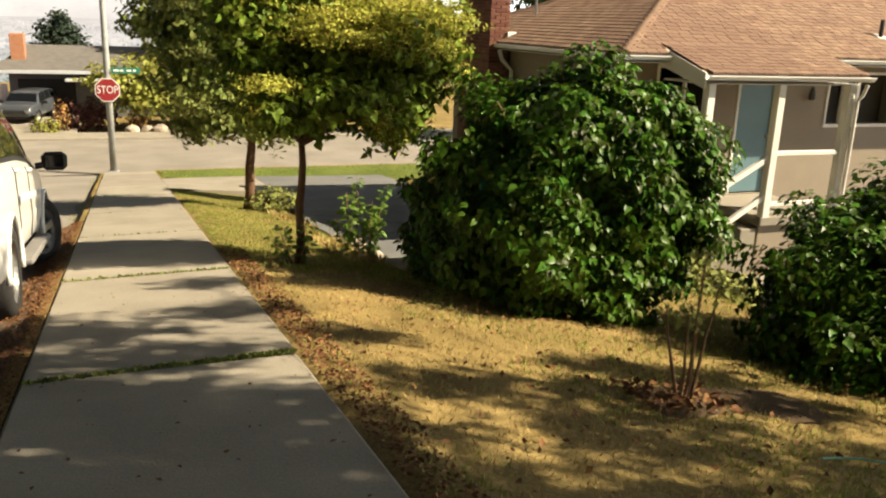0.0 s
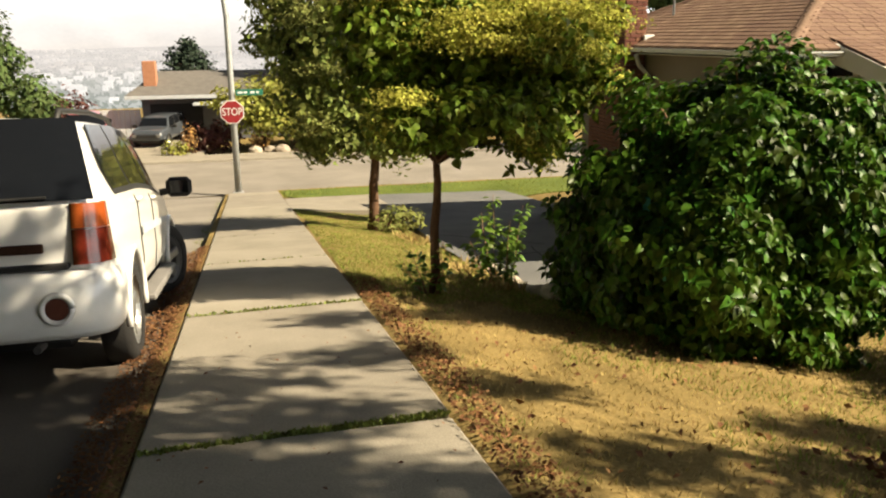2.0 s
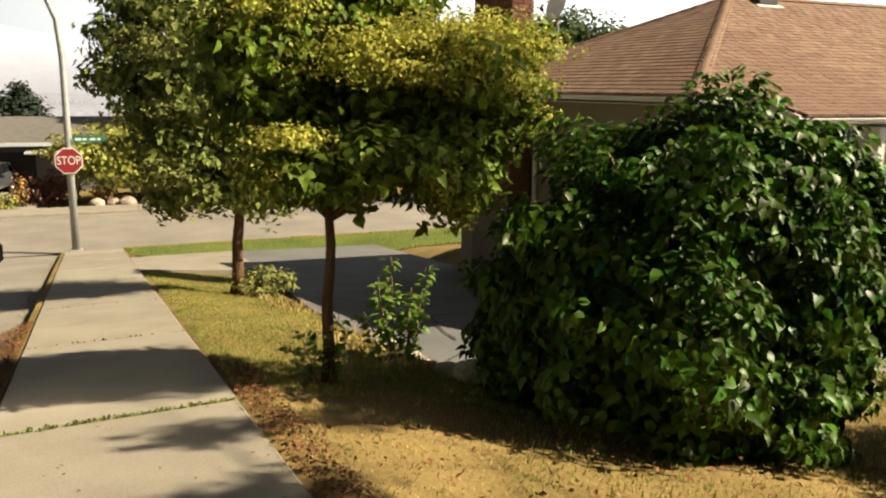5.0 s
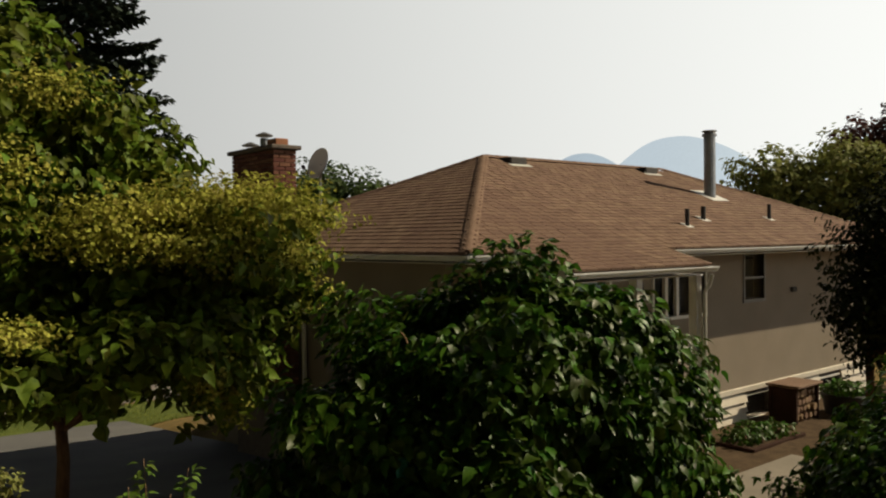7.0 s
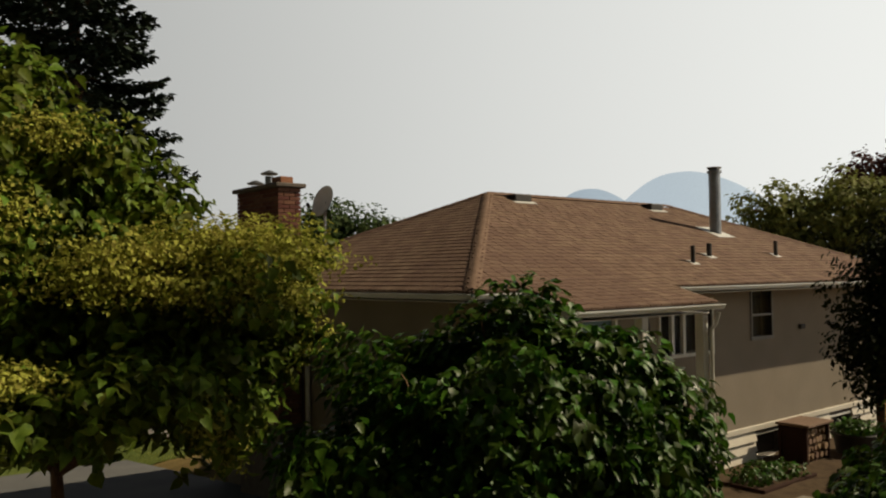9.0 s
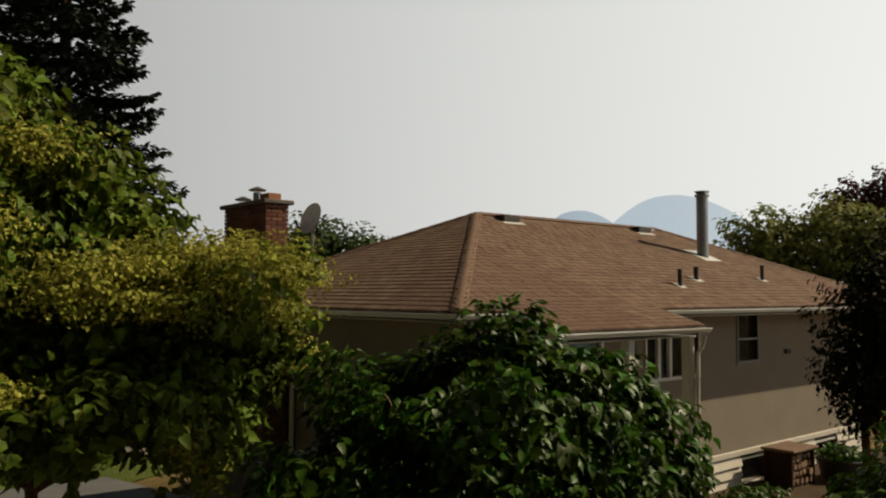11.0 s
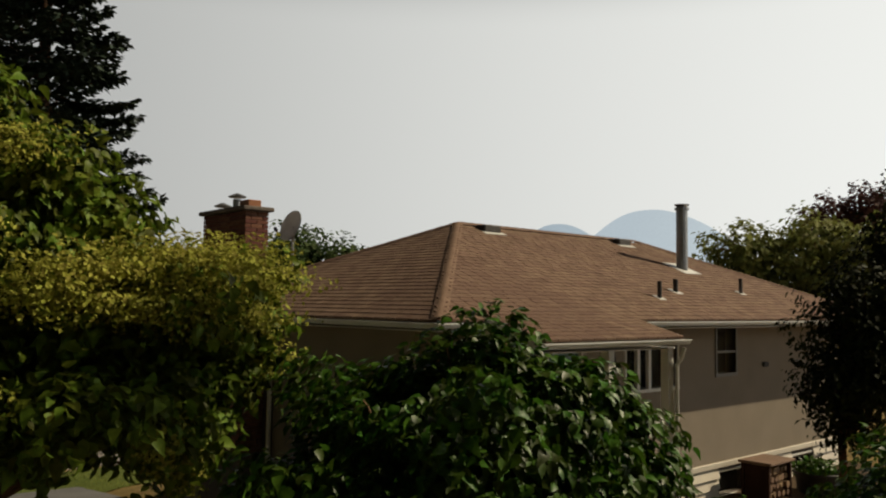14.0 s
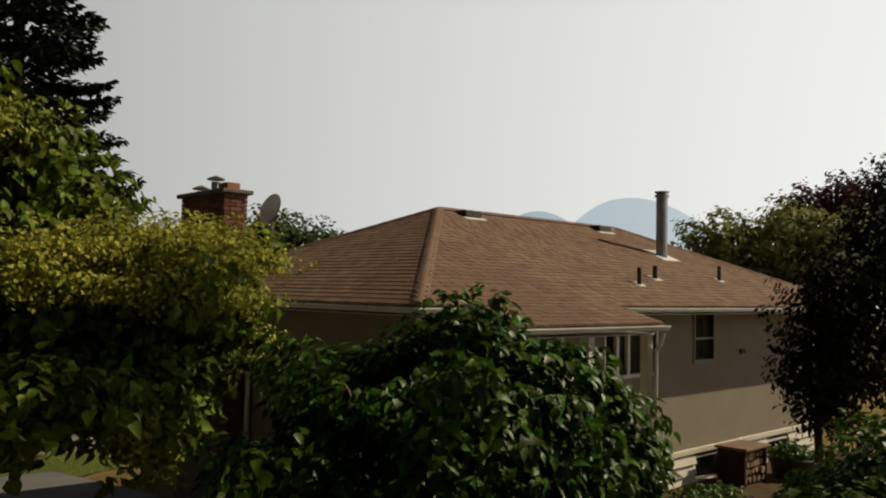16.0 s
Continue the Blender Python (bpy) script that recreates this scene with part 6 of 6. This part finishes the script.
def tufts(name, n, box, size, material, label, keep=None):
    x0, x1, y0, y1 = box
    ys = y0 + (y1 - y0) * rng.random(n) ** 1.4
    xs = x0 + (x1 - x0) * rng.random(n)
    if keep is not None:
        k = np.array([keep(x, y) for x, y in zip(xs, ys)])
        xs, ys = xs[k], ys[k]
    n = len(xs)
    spots = on_ground(xs, ys, -0.01)
    me = strew(name, spots, rng.normal(size=(n, 3)) * [1, 1, 0.2], rng.normal(size=(n, 3)) * 0.45 + [0, 0, 0.8], size * (0.5 + 0.9 * rng.random(n)), (np.array([(-0.11, 0, 0), (0.11, 0, 0), (0.05, 0.6, 0.1), (0, 1, 0.28)]), np.array([(0, 1, 2), (0, 2, 3)])))
    return tagged(part(name, me, material, None, label, kind="stuff"), category="grass")


def patchy(x, y, lo):
    return noise.noise(Vector((x * 0.9, y * 0.9, 5))) + 0.5 * noise.noise(Vector((x * 3, y * 3, 2))) > lo


lawn_ok = lambda x, y: not (x > 2.75 and y > 8.7)
tufts("dry_grass", 60000, (0.86, 7.5, 1.4, 11.0), 0.036, M["blade_dry"], "short straw-coloured dry grass", lawn_ok)
tufts("dry_grass", 9000, (0.86, 2.8, 8.0, 19.0), 0.036, M["blade_dry"], "short straw-coloured dry grass")
tufts("green_grass", 42000, (0.86, 7.5, 1.4, 11.0), 0.045, M["blade_green"], "patches of greener short grass", lambda x, y: lawn_ok(x, y) and patchy(x, y, 0.02 - 0.1 * (x - 2)))
tufts("green_grass", 70000, (0.8, 2.8, 7.2, 19.4), 0.036, M["blade_green"], "greener short grass under the street trees", lambda x, y: patchy(x, y, -0.45 + 0.9 * step(9.0, 7.2, y)))
tufts("green_grass", 16000, (0.8, 18.0, 23.7, 27.8), 0.08, M["blade_green"], "watered green grass beyond the driveway")
tufts("tall_weeds", 1300, (2.2, 2.7, 8.9, 17.5), 0.13, M["blade_dry"], "taller dry weeds along the driveway edge", lambda x, y: patchy(x, y, -0.1))
tufts("verge_grass", 9000, (-1.05, -0.77, 9.5, 27.4), 0.075, M["blade_green"], "grass grown over the kerb", lambda x, y: patchy(x, y, -0.2))


def strip_leaves(name, n, box, label, z_of, size=0.026, flat=0.35):
    n = int(n * 1.7)
    x0, x1, y0, y1 = box
    xs, ys = x0 + (x1 - x0) * rng.random(n), y0 + (y1 - y0) * rng.random(n)
    spots = np.array([(x, y, z_of(x, y)) for x, y in zip(xs, ys)])
    me = strew(name, spots, rng.normal(size=(n, 3)) * flat + [0, 0, 1], rng.normal(size=(n, 3)) * [1, 1, 0.1], size * (0.5 + rng.random(n)), KITE)
    return tagged(part(name, me, M["litter"], None, label, kind="stuff"), category="leaves")


strip_leaves("fallen_leaves", 7500, (-1.1, -0.765, -1, 13), "brown fallen leaves filling the gutter", lambda x, y: street_z(y) - 0.105 + 0.09 * step(-1.05, -0.84, x) + 0.012 * rng.random(), 0.022, 0.25)
strip_leaves("fallen_leaves", 2400, (0.76, 1.02, 0, 9), "brown fallen leaves along the pavement edge", lambda x, y: ground_z(x, y) + 0.02 + 0.03 * rng.random(), 0.026, 0.6)
strip_leaves("fallen_leaves", 260, (1.0, 3.6, 1.5, 7), "brown leaves scattered on the lawn", lambda x, y: ground_z(x, y) + 0.035, 0.04, 0.6)
strip_leaves("fallen_leaves", 170, (2.55, 3.2, 3.4, 4.0), "brown leaves round the cut stems", lambda x, y: ground_z(x, y) + 0.035, 0.05, 0.6)
strip_leaves("fallen_leaves", 60, (-0.7, 0.7, 1.5, 8), "few small leaves on the pavement", lambda x, y: street_z(y) + 0.008, 0.025, 0.2)
jx, jy = [], []
for y0, n in ((4.62, 1500), (7.82, 500), (11.0, 120), (14.0, 120), (17.35, 200)):
    xs = -0.74 + 1.48 * rng.random(n) ** (0.9 if y0 < 5 else 0.7)
    jx += list(xs)
    jy += list(y0 + 0.06 * xs + rng.normal(size=n) * 0.012)
n = len(jx)
spots = np.array([(x, y, street_z(y) - 0.012) for x, y in zip(jx, jy)])
me = strew("joint_weeds", spots, rng.normal(size=(n, 3)) * [1, 1, 0.3], rng.normal(size=(n, 3)) * 0.7 + [0, 0, 0.7], 0.012 + 0.028 * rng.random(n), KITE)
tagged(part("joint_weeds", me, M["soft_leaf"], None, "green weeds growing in the pavement joints", kind="stuff"), category="weeds")
g = Geo()
g.sheet([[(x, y, ground_z(x, y) + 0.035 - 0.1 * (((x - 3.4) / 0.9) ** 2 + ((y - 3.7) / 0.42) ** 2) ** 1.5 * (0.6 + noise.noise(Vector((x * 3, y * 3, 0))))) for x in [2.5 + 0.13 * i for i in range(11)]] for y in [3.3 + 0.12 * j for j in range(8)]])
setting("bare_soil", g, M["soil"], "bare brown soil under the cut-back shrub", "soil", smooth=True)
hose2 = thing("garden_hose", (3.4, 2.6, -0.8), "pale green hose lying in the grass", "hose")
part("hose_line", Geo().tube([(2.9 + 0.12 * k, 2.65 - 0.02 * k + 0.03 * math.sin(k), ground_z(2.9 + 0.12 * k, 2.6) + 0.05) for k in range(10)], [0.005] * 10, 6), M["teal_plastic"], hose2)

# ---- single pieces last: bricks, shingles, large leaves ----
brick_me = bpy.data.meshes.new("brick")
gg = Geo().box(0, 0.2, 0, 0.03, 0, 0.058, 0.004)
brick_me.from_pydata(gg.v, [], gg.f)
brick_me.materials.append(M["brick"])
half_me = bpy.data.meshes.new("half_brick")
gg = Geo().box(0, 0.096, 0, 0.03, 0, 0.058, 0.004)
half_me.from_pydata(gg.v, [], gg.f)
half_me.materials.append(M["brick"])


def piece(name, me, m, parent):
    ob = new(name, me)
    ob.parent = parent
    ob.matrix_parent_inverse = WORLD[parent.name].inverted()
    ob.matrix_basis = m
    return ob


brick_rng = random.Random(2)
z, row, count = CZ - 0.07, 0, 0
lower = Geo()
while z > -1.2:
    for face, length in ((0, CX1 - CX0), (1, CY1 - CY0)):
        u = 0.0
        first = bool(row % 2)
        while u < length - 0.05:
            w = 0.096 if first or u + 0.2 > length + 0.005 else 0.2
            first = False
            out = brick_rng.uniform(0, 0.004)
            if face == 0:
                m = Matrix.Translation((CX0 + u, CY0 - 0.002 - out, z))
            else:
                m = Matrix.Translation((CX0 - 0.002 - out, CY1 - u, z)) @ Matrix.Rotation(radians(-90), 4, "Z")
            if count < 300:
                piece("brick", half_me if w < 0.1 else brick_me, m, chimney)
                count += 1
            else:
                lower.box(0, w, 0, 0.03, 0, 0.058, 0.004, m)
            u += w + 0.01
    z -= 0.068
    row += 1
part("bricks", lower, M["brick"], chimney, kind="stuff")

tab_me = {}
for m, w in SHINGLES[:300]:
    key = round(w, 2)
    if key not in tab_me:
        tab_me[key] = shingle_mesh(key)
    piece("shingle", tab_me[key], m, roof)

leaf_me = bpy.data.meshes.new("leaf")
leaf_me.from_pydata([tuple(p) for p in LEAF[0]], [], [tuple(int(i) for i in f) for f in LEAF[1]])
leaf_me.materials.append(M["leaf"])
lr = np.random.default_rng(77)
lp, ln, lt, ls = clump_leaves(lr, BUSH, 25, 0.11, 1.0, 0.08, lift=0.3, jitter=0.5)
order = np.argsort(lp[:, 1] * 0.8 + lp[:, 0] * 0.2)[:300]
for i in order:
    nrm = Vector(ln[i]).normalized()
    tip = Vector(lt[i])
    tip = (tip - nrm * tip.dot(nrm)).normalized()
    rot3 = Matrix((tip.cross(nrm), tip, nrm)).transposed().to_4x4()
    piece("leaf", leaf_me, Matrix.Translation(lp[i]) @ rot3 @ Matrix.Scale(float(ls[i]), 4), big_bush)
